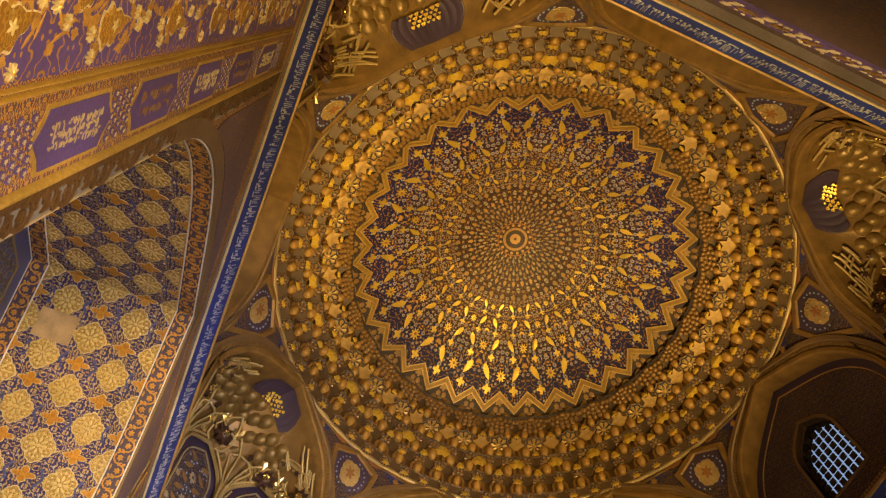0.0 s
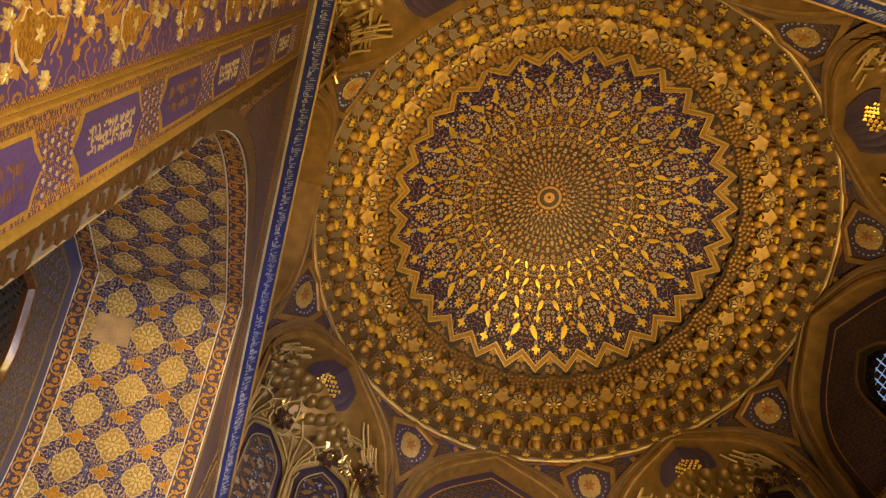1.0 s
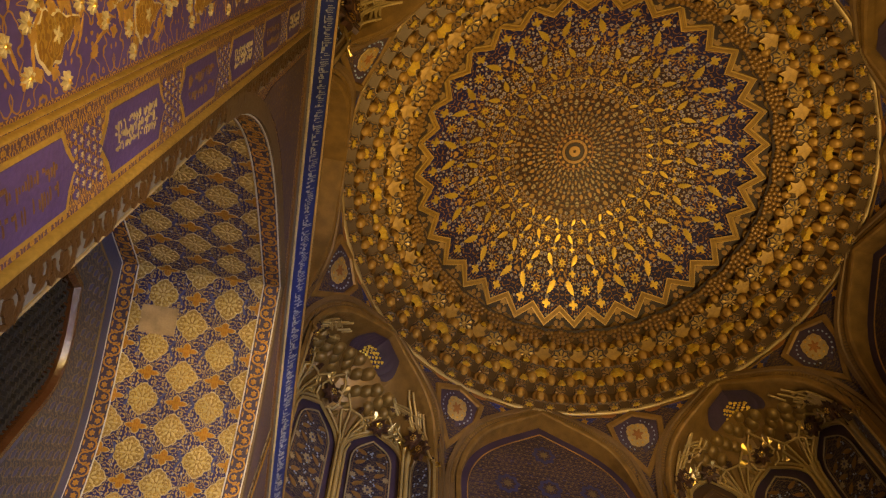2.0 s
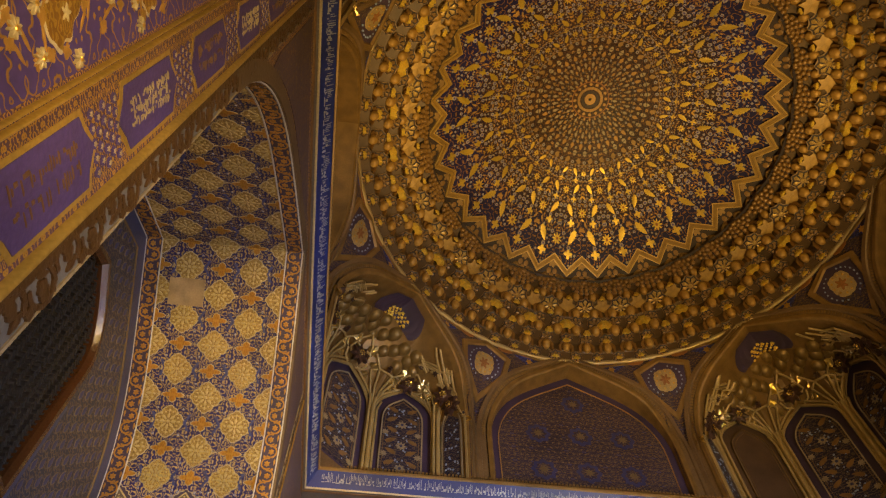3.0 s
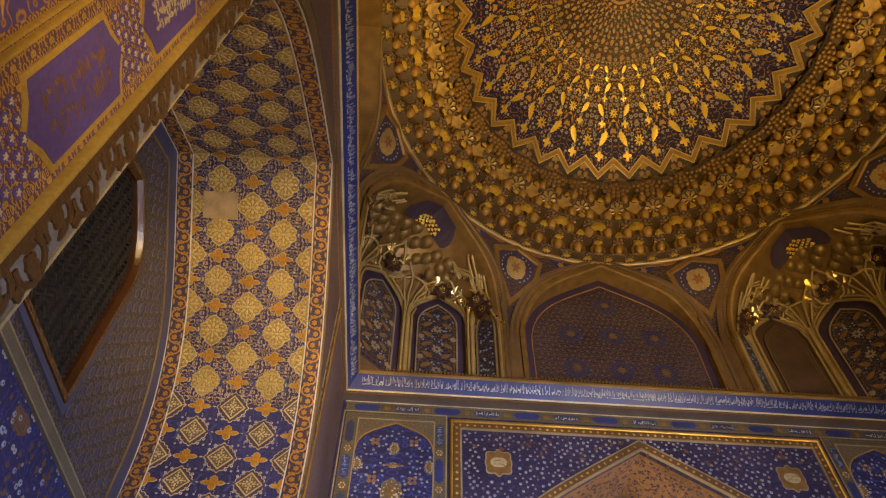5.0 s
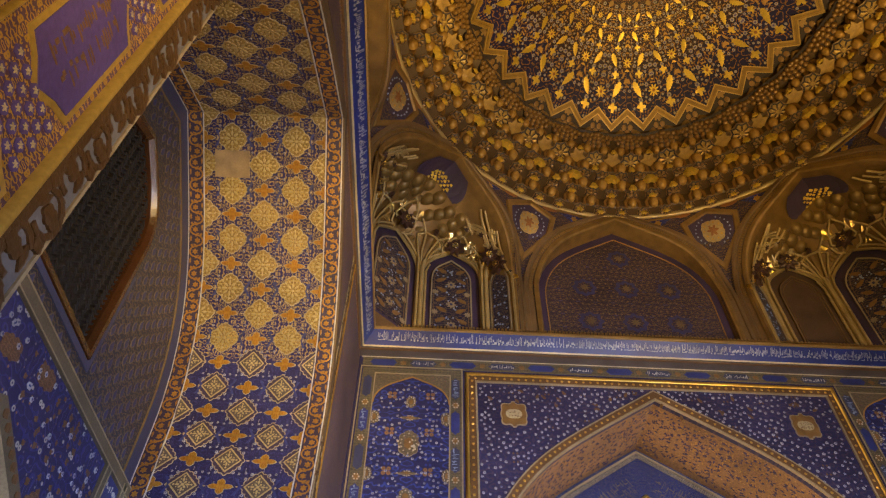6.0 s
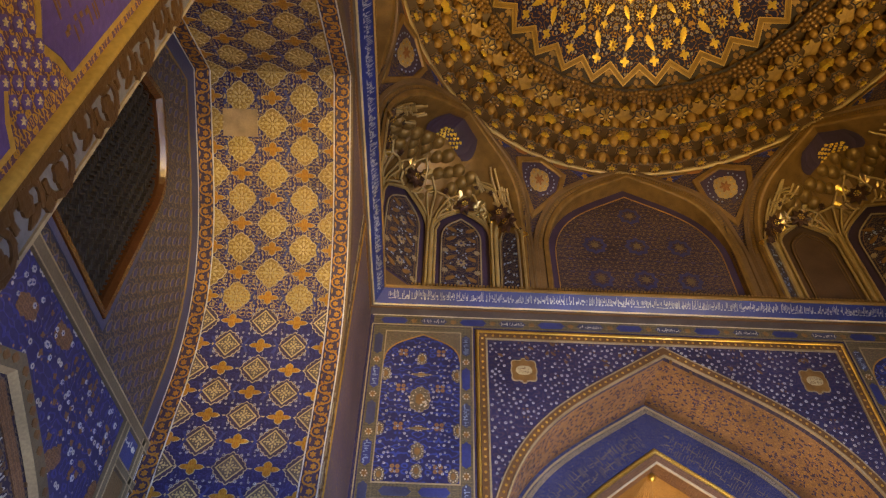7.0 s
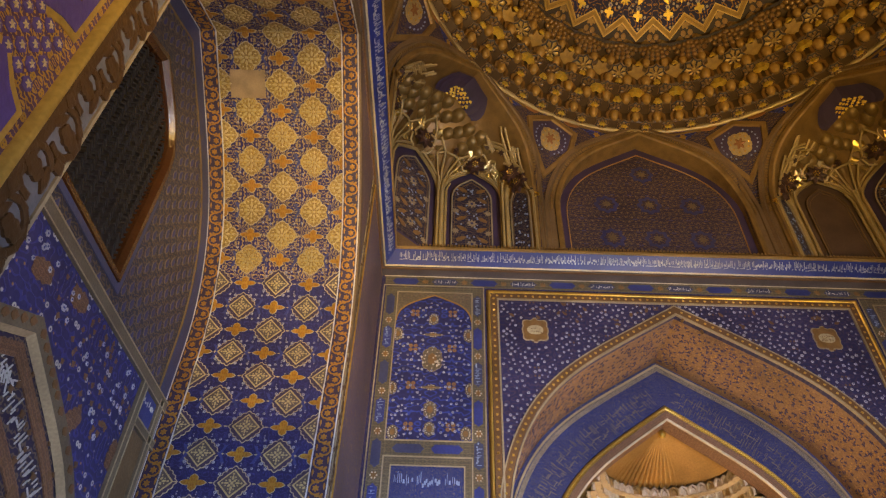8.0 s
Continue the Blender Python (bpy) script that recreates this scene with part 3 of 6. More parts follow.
strip("arch_border", WAO, flatband(0.14, 0.02), W_, "brown", wall_w)
plate("spandrel_panel", [(-2.2, 6.42)] + [(-2.2, 5.0)] + [(u * 1.0, z + 0.16 + 0.06 * abs(u - AX)) for u, z in WAO if -2.15 < u < 2.45] + [(2.46, 5.0), (2.46, 6.42)], [], side(1, WW - 0.008), 0.006, "worn_violet", wall_w, label="worn violet spandrel with faded gilt vines")
plate("pier_panel", rect(2.72, -1.84, 4.6, 6.5), [], side(1, WW - 0.006), 0.005, "worn_violet", wall_w, label="dull grey plaster strip beside the corner")
for i in range(7):
    zc = 0.80 + 0.815 * i
    dark = i % 2 == 0
    plaque("cartouche", [(-2.605, zc, radians(90), cartouche(0.66, 0.285))], wfn, "gilt_strip", wall_w, 0.004)
    plaque("cartouche", [(-2.605, zc, radians(90), cartouche(0.61, 0.245))], wfn, "violet", wall_w, 0.008)
    rows = ((-2.672, -2.622), (-2.632, -2.582), (-2.590, -2.540)) if dark else ((-2.680, -2.61), (-2.60, -2.53))
    ink = sum((bars(rng, zc - 0.20, zc + 0.20, r0, r1, 0.012 if dark else 0.016, True) for r0, r1 in rows), [])
    plaque("script", ink, wfn, "cream_dull" if dark else "rust_dark", wall_w, 0.012, kind="stuff")
lat, wf2, vf2 = [], [], []
for i in range(9):
    zc = 0.80 + 0.815 * i - 0.41
    for r in range(-2, 3):
        for c in range(-2, 3):
            u, z = -2.605 + 0.052 * c + (0.026 if r % 2 else 0), zc + 0.045 * r
            if abs(u + 2.605) < 0.12:
                vf2.append((u, z, 0, polar(lambda t: 0.021, 6)))
                wf2.append((u, z, 0, polar(lambda t: 0.0115 * (0.6 + 0.4 * math.cos(5 * t)), 30)))
plaque("lattice_cells", vf2, wfn, "violet", wall_w, 0.005, kind="stuff")
plaque("lattice_blossoms", wf2, wfn, "cream_gilt_pale", wall_w, 0.009, kind="stuff")
# large arabesque field
plate("field_panel", rect(-4.58, -1.8, -2.86, 6.5), [], side(1, WW - 0.004), 0.003, "field", wall_w, label="violet field of gilt clouds and cream flowers")
def cloud_shape(h):
    """Pointed cloud medallion: narrow head, swelling lobed foot."""
    P = []
    for i in range(61):
        a = 2 * math.pi * i / 60
        y = math.sin(a)
        w = (0.62 - 0.42 * y) * (1 + 0.16 * math.cos(9 * a))
        P.append((0.48 * h * w * math.cos(a), h * (0.5 * y + (0.16 * max(0.0, y) ** 6))))
    return P[:-1]


clouds, blooms, oranges, stems, buds = [], [], [], [], []
for r in range(20):
    for c in range(5):
        u, z = -3.03 - 0.29 * c + (0.145 if r % 2 else 0) + rng.uniform(-0.03, 0.03), -0.2 + 0.34 * r + rng.uniform(-0.05, 0.05)
        if (r + c) % 2 == 0:
            clouds.append((min(u, -3.02), z, rng.uniform(-0.25, 0.25) + (math.pi if c % 2 else 0.0), cloud_shape(0.22)))
        else:
            oranges.append((u, z, rng.uniform(0, 3), polar(lambda a: 0.066 * (0.66 + 0.24 * math.cos(3 * a) + 0.10 * math.cos(9 * a)), 54)))
        for q in range(5):
            a = rng.uniform(0, 6.28)
            uu, zz = u + 0.15 * math.cos(a), z + 0.17 * math.sin(a)
            if uu < -2.90 and all(math.hypot(uu - p[0], zz - p[1]) > 0.06 for p in blooms):
                blooms.append((uu, zz, a, polar(lambda t: 0.032 * (0.70 + 0.30 * math.cos(8 * t)), 48)))
        for q in range(9):
            a, t0 = rng.uniform(0, 6.28), rng.uniform(0.10, 0.18)
            stems.append((u + t0 * math.cos(a), z + t0 * math.sin(a), a + 1.2, leaf_shape(0.10, 0.007)))
            buds.append((u + t0 * math.cos(a + 0.4), z + t0 * math.sin(a + 0.4), a, toothed_bud(0.042)))
inside = lambda P: [p for p in P if p[0] < -2.93]
plaque("cloud_edges", [(a, b, c, [(x * 1.16, y * 1.09) for x, y in p]) for a, b, c, p in clouds], wfn, "cream", wall_w, 0.008, kind="stuff")
plaque("clouds", clouds, wfn, "cloud_gold", wall_w, 0.012, kind="stuff")
plaque("cloud_hearts", [(a, b, c, polar(lambda t: 0.030 * (0.7 + 0.3 * math.cos(5 * t)), 30)) for a, b, c, p in clouds], wfn, "cream_gilt_pale", wall_w, 0.016, kind="stuff")
plaque("palmettes", inside(oranges), wfn, "rust", wall_w, 0.010, kind="stuff")
plaque("palmette_hearts", [(a, b, c, ringshape(0.022)) for a, b, c, p in inside(oranges)], wfn, "gilt_strip", wall_w, 0.014, kind="stuff")
plaque("stems", inside(stems), wfn, "ochre", wall_w, 0.0075, kind="stuff")
plaque("buds", inside(buds), wfn, "ochre", wall_w, 0.009, kind="stuff")
plaque("blossoms", blooms, wfn, "cream_gilt_pale", wall_w, 0.018, kind="stuff")
plaque("blossom_hearts", [(a, b, c, ringshape(0.011)) for a, b, c, p in blooms], wfn, "gilt", wall_w, 0.022, kind="stuff")

# ---- west soffit ornament ----
SL = [0.0]
for p, q in zip(WA, WA[1:]):
    SL.append(SL[-1] + math.hypot(q[0] - p[0], q[1] - p[1]))
S_APEX = SL[[i for i, p in enumerate(WA) if abs(p[0] - AX) < 1e-6][0]]


def sof(s, d, w=0.0):
    k = 0
    while k < len(SL) - 2 and SL[k + 1] < s:
        k += 1
    p, q = WA[k], WA[k + 1]
    f = (s - SL[k]) / (SL[k + 1] - SL[k])
    tu, tz = q[0] - p[0], q[1] - p[1]
    n = math.hypot(tu, tz)
    u, z = p[0] + f * tu, p[1] + f * tz
    return W_(u + w * tz / n, z - w * tu / n, -d)


soffit_w = bpy.data.objects["arch_soffit_west"]
for d0, d1, mat in ((0.015, 0.175, "border"), (1.54, 1.70, "border")):
    SS = sorted({s for s in SL if s > 1.0} | {1.0 + 0.25 * i for i in range(70) if 1.0 + 0.25 * i < SL[-1]})
    V, U, F = [], [], []
    for s in SS:
        for d, w in ((d0, 0.0), (d0, 0.006), (d1, 0.006), (d1, 0.0)):
            V.append(sof(s, d, w))
            U.append((s, d - d0 - 0.015))
    for i in range(len(SS) - 1):
        for q in range(3):
            F.append((i * 4 + q, i * 4 + q + 1, i * 4 + q + 5, i * 4 + q + 4))
    mk("border", V, F, "violet_dark", U, soffit_w, label="gilt scroll border")
    mid = (d0 + d1) / 2
    ros, cur = [], []
    n = int((SL[-1] - 2.0) / 0.125)
    for i in range(n):
        s = 1.4 + 0.125 * i
        sg = 1 if i % 2 else -1
        ros.append((s, mid + sg * 0.012, 0, polar(lambda t: 0.034 * (0.8 + 0.2 * math.cos(6 * t)), 24)))
        for q in range(7):
            t = -0.4 + 3.6 * q / 6
            cur.append((s + 0.056 * math.cos(t), mid + sg * 0.012 + sg * 0.056 * math.sin(t), math.atan2(sg * math.cos(t), -math.sin(t)), [(-0.020, -0.008), (0.020, -0.008), (0.020, 0.008), (-0.020, 0.008)]))
        cur.append((s + 0.062, mid - sg * 0.045, 0.6 * sg, leaf_shape(0.05, 0.012)))
        cur.append((s - 0.02, mid - sg * 0.062, 0.0, leaf_shape(0.07, 0.009)))
    up6 = lambda a, b, w: sof(a, b, w + 0.006)
    plaque("scroll_rosettes", ros, up6, "border_gold", soffit_w, 0.006, kind="stuff")
    plaque("scroll_vine", cur, up6, "border_gold", soffit_w, 0.005, kind="stuff")
    for e in (d0 - 0.012, d1 + 0.004):
        V, F = [], []
        for s in SS:
            V += [sof(s, e, 0.0), sof(s, e, 0.012), sof(s, e + 0.012, 0.012), sof(s, e + 0.012, 0.0)]
        for i in range(len(SS) - 1):
            F += [(i * 4 + q, i * 4 + q + 1, i * 4 + q + 5, i * 4 + q + 4) for q in range(3)]
        mk("edge_line", V, F, "white", None, soffit_w)
soffit_w.data.materials.append(M["tile_soffit_low"])
for p in soffit_w.data.polygons:
    p.material_index = 1 if p.center.z < 4.5 + D else 0
PER, DA = 0.56, (0.51, 1.22)
DB = (0.19, 0.865, 1.53)
crescents, rims_w, fil, blos, lace, links = [], [], [], [], [], []
Z_LACE = 4.5
for r in range(-14, 15):
    for half_row in (0, 1):
        s = S_APEX + PER * (r + 0.5 * half_row)
        if not 1.5 < s < SL[-1] - 1.2:
            continue
        for d in (DA if half_row else DB):
            low = sof(s, d)[2] < Z_LACE
            clip = lambda P: [(x, max(y, -0.008) if d < 0.3 else (min(y, 0.008) if d > 1.5 else y)) for x, y in P]
            if low:
                shp = polar(lambda a: 0.150 / (abs(math.cos(a)) ** 1.35 + abs(math.sin(a)) ** 1.35) ** 0.74 * (0.97 + 0.10 * abs(math.cos(8 * a))), 96)
            else:
                shp = medallion_shape(0.158)
            shp = clip(shp)
            rims_w.append((s, d, 0, [(x * 1.07, y * 1.07) for x, y in shp]))
            if low:
                plaque("medallion", [(s, d, 0, shp)], sof, "violet_dark", soffit_w, 0.006, label="scalloped lozenge of pale lace")
                for sc, mt, tt in ((0.136, "filigree", 0.009), (0.116, "lace_ground", 0.012)):
                    lace.append((s, d, tt, mt, clip([(sc, 0), (0, sc), (-sc, 0), (0, -sc)])))
            else:
                plaque("medallion", [(s, d, 0, shp)], sof, "medallion", soffit_w, 0.007, origin=(S_APEX, 0.865))
            mine = []
            for q in range(8):
                a = math.pi * q / 4
                if low:
                    mine.append((0.052 if q % 2 == 0 else 0.034, a, leaf_shape(0.05 if q % 2 == 0 else 0.036, 0.010)))
                    mine.append((0.060, a + 0.39, ringshape(0.008)))
                    if q % 2 == 0:
                        mine.append((0.086, a, ringshape(0.011)))
                else:
                    mine.append((0.060, a, leaf_shape(0.065, 0.012)))
                    mine.append((0.105, a + 0.39, ringshape(0.010)))
                    mine.append((0.115, a, leaf_shape(0.036, 0.010)))
            for rr, a, p in mine:
                if 0.20 < d + rr * math.sin(a) < 1.52:
                    fil.append((s + rr * math.cos(a), d + rr * math.sin(a), a, p))
            if 0.3 < d < 1.5:
                fil.append((s, d, 0, polar(lambda t: 0.022 * (0.7 + 0.3 * math.cos(8 * t)), 24)))
                for q in range(4):
                    a = math.pi * (0.25 + 0.5 * q)
                    for da, rr in ((-0.22, 0.158), (0.22, 0.158), (0.0, 0.205)) if low else ((0.0, 0.19),):
                        blos.append((s + rr * math.cos(a + da), d + rr * math.sin(a + da), 0, ringshape(0.017 if da else 0.013)))
        for d in (DB if half_row else DA):
            if d == DA[1] and r == 1 and not half_row:
                plaque("plaster_patch", [(s, d, 0, [(-0.15, -0.19), (0.15, -0.19), (0.15, 0.19), (-0.15, 0.19)])], sof, "patch", soffit_w, 0.009, "plain tan repair patch")
                continue
            shp = [(x * 0.072, y * 0.108) for x, y in polar(lambda t: 0.46 + 0.54 * abs(math.cos(2 * t)) ** 1.3 + (0.08 if abs(math.cos(2 * t)) > 0.97 else 0.0), 48)]
            for sg in (-1, 1):
                if 0.25 < d + sg * 0.155 < 1.48:
                    links.append((s, d + sg * 0.160, 0, leaf_shape(0.014, 0.018)))
            if d < 0.3:
                shp = [(x, max(y, -0.006)) for x, y in shp]
            if d > 1.5:
                shp = [(x, min(y, 0.006)) for x, y in shp]
            plaque("cross", [(s, d, 0, shp)], sof, "cross", soffit_w, 0.008, origin=(S_APEX, 0.865))
            rims_w.append((s, d, 0, [(x * 1.09, y * 1.09) for x, y in shp]))
            if half_row:
                for sg in (-1, 1):
                    if 0.25 < d + sg * 0.17 < 1.48:
                        crescents.append((s, d + sg * 0.165, 0, [(0.09 * math.cos(a), sg * 0.045 * (1 - abs(math.cos(a)) * 2) * (1 if q < 9 else 0.2)) for q, a in enumerate([math.pi * i / 8 for i in range(9)] + [math.pi * (8 - i) / 8 for i in range(1, 8)])]))
plaque("medallion_rims", rims_w, sof, "cream_gilt_pale", soffit_w, 0.004, kind="stuff")
for mt in ("filigree", "lace_ground"):
    plaque("lace_lozenges", [(p[0], p[1], 0, p[4]) for p in lace if p[3] == mt], sof, mt, soffit_w, 0.009 if mt == "filigree" else 0.012, kind="stuff")
plaque("filigree", fil, lambda a, b, w: sof(a, b, w + 0.008), "filigree", soffit_w, 0.006, kind="stuff")
plaque("link_knots", links, sof, "cream_gilt_pale", soffit_w, 0.006, kind="stuff")
plaque("blossoms", blos, sof, "blossom", soffit_w, 0.006, kind="stuff", label="small white blossoms")
plaque("blossom_hearts", [(a, b, 0, ringshape(0.006)) for a, b, c, p in blos], sof, "violet_blue", soffit_w, 0.009, kind="stuff")
plaque("crescents", crescents, sof, "blue", soffit_w, 0.006, kind="stuff")

# ---- west niche wall ----
XN = WW + 1.72
Q_ = side(1, XN)
def qfn(a, b, w):
    return Q_(a, b, w)

strip("edge_band", [(u, z) for u, z in WA], [(0, 0.0), (0, 0.01), (-0.22, 0.01), (-0.22, 0.0)], Q_, "slate", niche_w, label="slate blue band along the arch")
strip("edge_line", [(u, z) for u, z in WA], [(-0.215, 0.0), (-0.215, 0.016), (-0.23, 0.016), (-0.23, 0.0)], Q_, "ochre_dim", niche_w)
plate("lower_panel", [(-2.2, -1.8), (2.5, -1.8), (2.5, 2.93), (-2.2, 2.93)], [arch(1.48, 0.86, 2.27, 14, 0.22, -1.7)], side(1, XN - 0.012), 0.012, "tile_blue", niche_w, label="blue tiles with white blossoms")
plate("recess", arch(1.48, 0.86, 2.27, 14, 0.22, -1.7), [], side(1, XN - 0.004), 0.003, "panel_blue", niche_w)
LA = arch(1.48, 0.86, 2.27, 14, 0.22)
strip("arch_frame", LA, flatband(0.115, 0.05), side(1, XN - 0.012), "olive", niche_w, label="olive framed arch with cream reveal")
strip("arch_frame", LA, [(0.0, 0.05), (-0.035, 0.0)], side(1, XN - 0.012), "plaster_warm", niche_w)
for off, mat in ((-0.07, "brown_fine"), (-0.42, "brown_fine")):
    strip("inner_band", LA, [(off, -0.008), (off, 0.004), (off - 0.10, 0.004), (off - 0.10, -0.008)], side(1, XN - 0.012), mat, niche_w)
for path, wd in (([(-2.2, 2.93), (2.6, 2.93)], 0.12), ([(1.98, -1.8), (1.98, 2.93)], 0.10), ([(1.98, 2.55), (2.6, 2.55)], 0.09), ([(2.40, -1.8), (2.40, 3.0)], 0.09)):
    strip("rail", path, flatband(wd, 0.03), side(1, XN - 0.012), "olive", niche_w, label="olive painted rail with pale edges")
    for e in (0.0, wd - 0.015):
        strip("rail_edge", path, [(e, 0.03), (e, 0.037), (e + 0.010, 0.037), (e + 0.010, 0.03)], side(1, XN - 0.012), "cream_dull", niche_w)
plate("script_panel", rect(2.0, 2.65, 2.31, 2.92), [], side(1, XN - 0.02), 0.008, "blue", niche_w)
plaque("script", bars(rng, 2.03, 2.29, 2.8, 2.88, 0.02), lambda a, b, w: side(1, XN - 0.02)(a, b, w), "white", niche_w, 0.006, kind="stuff")
plate("brown_panel", rect(2.0, -1.7, 2.31, 2.54), [], side(1, XN - 0.02), 0.008, "brown", niche_w)
bl = []
for i in range(260):
    u, z = rng.uniform(-0.6, 1.9), rng.uniform(0.6, 2.88)
    if z > 2.55 - 0.45 * abs(u - 0.22) + 0.16:
        bl.append((u, z, rng.uniform(0, 1), ringshape(rng.uniform(0.018, 0.03))))
ln = lambda a, b, w: side(1, XN - 0.012)(a, b, w)
plaque("blossoms", bl[:70], ln, "blossom", niche_w, 0.008, kind="stuff")
plaque("blossom_hearts", [(a, b, c, ringshape(0.010)) for a, b, c, s in bl[:70]], ln, "blue", niche_w, 0.011, kind="stuff")
plaque("buds", [(rng.uniform(0.3, 1.9), rng.uniform(1.3, 2.88), rng.uniform(0, 3), toothed_bud(rng.uniform(0.03, 0.055))) for i in range(110)], ln, "rust_dark", niche_w, 0.005, kind="stuff")
plaque("clouds", [(u, z, a, polar(lambda t: 0.13 * (0.7 + 0.2 * math.cos(2 * t) + 0.15 * abs(math.sin(4 * t))), 36)) for u, z, a in ((0.55, 2.80, 0.2), (1.85, 2.2, 1.5), (1.1, 2.12, 0.8), (1.84, 1.6, 1.5), (0.05, 2.66, 0.3))], ln, "brown_fine", niche_w, 0.006, kind="stuff")
drops, rims = [], []
for r in range(34):
    for c in range(22):
        u, z = -1.95 + 0.20 * c + (0.10 if r % 2 else 0.0), 3.10 + 0.105 * r
        if math.hypot((u - 0.12) / 0.93, 0) < 1 and 3.2 < z < 5.55 - 0.4 * abs(u - 0.12):
            continue
        if -2.0 < u < 2.25:
            drops.append((u, z, radians(90), leaf_shape(0.115, 0.026)))
            rims.append((u, z, radians(90), leaf_shape(0.145, 0.036)))
plaque("rims", rims, qfn, "olive", niche_w, 0.003, kind="stuff")
plaque("drops", drops, qfn, "blue_dim", niche_w, 0.006, kind="stuff")
asc, adot = [], []
for p, q in zip(LA, LA[1:]):
    ln2 = math.hypot(q[0] - p[0], q[1] - p[1])
    tx, tz = (q[0] - p[0]) / ln2, (q[1] - p[1]) / ln2
    k = max(1, round(ln2 / 0.03))
    for i in range(k):
        f = (i + rng.random()) / k
        h, w = (rng.uniform(0.04, 0.14), 0.009) if rng.random() < 0.8 else (0.012, 0.06)
        off = -0.29 + rng.uniform(-0.05, 0.05)
        asc.append((p[0] + (q[0] - p[0]) * f - tz * off, p[1] + (q[1] - p[1]) * f + tx * off, math.atan2(tz, tx), [(-w / 2, -h / 2), (w / 2, -h / 2), (w / 2, h / 2), (-w / 2, h / 2)]))
    for i in range(max(1, round(ln2 / 0.12))):
        f = (i + 0.5) / max(1, round(ln2 / 0.12))
        adot.append((p[0] + (q[0] - p[0]) * f - tz * 0.07, p[1] + (q[1] - p[1]) * f + tx * 0.07, math.atan2(tz, tx), leaf_shape(0.08, 0.03)))
plaque("script", asc, lambda a, b, w: side(1, XN - 0.006)(a, b, w), "white", niche_w, 0.006, kind="stuff")
plaque("frame_leaves", adot, lambda a, b, w: side(1, XN - 0.064)(a, b, w), "rust_dark", niche_w, 0.006, kind="stuff")
# window
WIN = arch(0.75, 4.65, 5.38, 12, 0.12, 3.33)
window_w = strip("window_1", WIN, [(0.05, 0.0), (0.05, 0.02), (0.0, 0.02), (-0.03, -0.03), (-0.03, -0.12)], Q_, "rust_gloss", closed=True, kind="structure", label="arched window with a dark wooden lattice and rust-brown reveal", category="window")
# near-black sheet added for the unlit depth behind the lattice
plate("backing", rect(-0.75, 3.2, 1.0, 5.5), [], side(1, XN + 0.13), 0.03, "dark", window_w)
V, F = [], []
for c in range(27):
    for r in range(36):
        u, z = -0.66 + 0.06 * c, 3.36 + 0.06 * r
        sg = 1 if c % 2 else -1
        if z > 5.36 - 0.45 * abs(u - 0.12):
            continue
        o = len(V)
        for (du, dz) in ((-0.03, -0.03 * sg - 0.012), (0.03, 0.03 * sg - 0.012), (0.03, 0.03 * sg + 0.012), (-0.03, -0.03 * sg + 0.012)):
            V.append(Q_(u + du, z + dz, -0.06))
        for (du, dz) in ((-0.03, -0.03 * sg - 0.012), (0.03, 0.03 * sg - 0.012), (0.03, 0.03 * sg + 0.012), (-0.03, -0.03 * sg + 0.012)):
            V.append(Q_(u + du, z + dz, -0.075))
        F += [(o, o + 1, o + 2, o + 3), (o, o + 4, o + 5, o + 1), (o + 3, o + 2, o + 6, o + 7)]
mk("lattice", V, F, "lattice", None, window_w, kind="stuff", label="herringbone wooden lattice")
strip("border_stripe", [(-0.75, 3.20), (0.98, 3.20), (0.98, 4.3)], flatband(0.06, 0.012), Q_, "slate", niche_w)

# ---- cornice writing and dentils ----
for k in range(4):
    mpk0 = side(k, 0.0)
    mpk = lambda u, z, w=0.0: mpk0(u, z, -(4.405 - (min(z, 6.83) - 6.615) * 0.634 - w))
    plaque("inscription", bars(rng, -4.2, 4.2, 6.685, 6.80, 0.021) + bars(rng, -4.2, 4.2, 6.675, 6.705, 0.05), lambda a, b, w: mpk(a, b, w), "script_pale", cornice, 0.006, kind="stuff", label="pale strokes of a raised inscription")
    V, F = [], []
    for i in range(150):
        u = -4.2 + 0.056 * i
        o = len(V)
        V += [mpk(u + du, z, w) for du, z, w in ((0, 6.885, 0.02), (0.03, 6.885, 0.02), (0.03, 6.93, 0.01), (0, 6.93, 0.01), (0, 6.885, -0.05), (0.03, 6.885, -0.05), (0.03, 6.93, -0.05), (0, 6.93, -0.05))]
        F += [(o, o + 1, o + 2, o + 3), (o + 3, o + 2, o + 6, o + 7), (o, o + 3, o + 7, o + 4), (o + 1, o + 5, o + 6, o + 2)]
    mk("dentils", V, F, "gilt_dull", None, cornice, kind="stuff")

# ---- south wall flower band ----
plate("flower_band", rect(-4.4, 5.75, 4.3, 6.25), [], side(2, WS - 0.02), 0.02, "violet", wall_s, label="band of gilt stars and white blossoms")
sfn = lambda a, b, w: side(2, WS - 0.02)(a, b, w)
st, ov, sm = [], [], []
for i in range(26):
    u = -4.3 + 0.34 * i
    st.append((u, 6.0, 0.2, star(8, 0.10, 0.06)))
    ov += [(u + 0.17, 6.0 + q, 0, polar(lambda a: 0.06 * (1 + 0.25 * math.cos(2 * a + math.pi)), 16)) for q in (-0.1, 0.1)]
    sm += [(u + rng.uniform(-0.17, 0.17), 6.0 + rng.choice((-1, 1)) * rng.uniform(0.12, 0.22), 0, ringshape(0.022)) for q in range(9)]
plaque("stars", st, sfn, "gilt_bright", wall_s, 0.01, kind="stuff")
plaque("ovals", ov, sfn, "cream", wall_s, 0.01, kind="stuff")
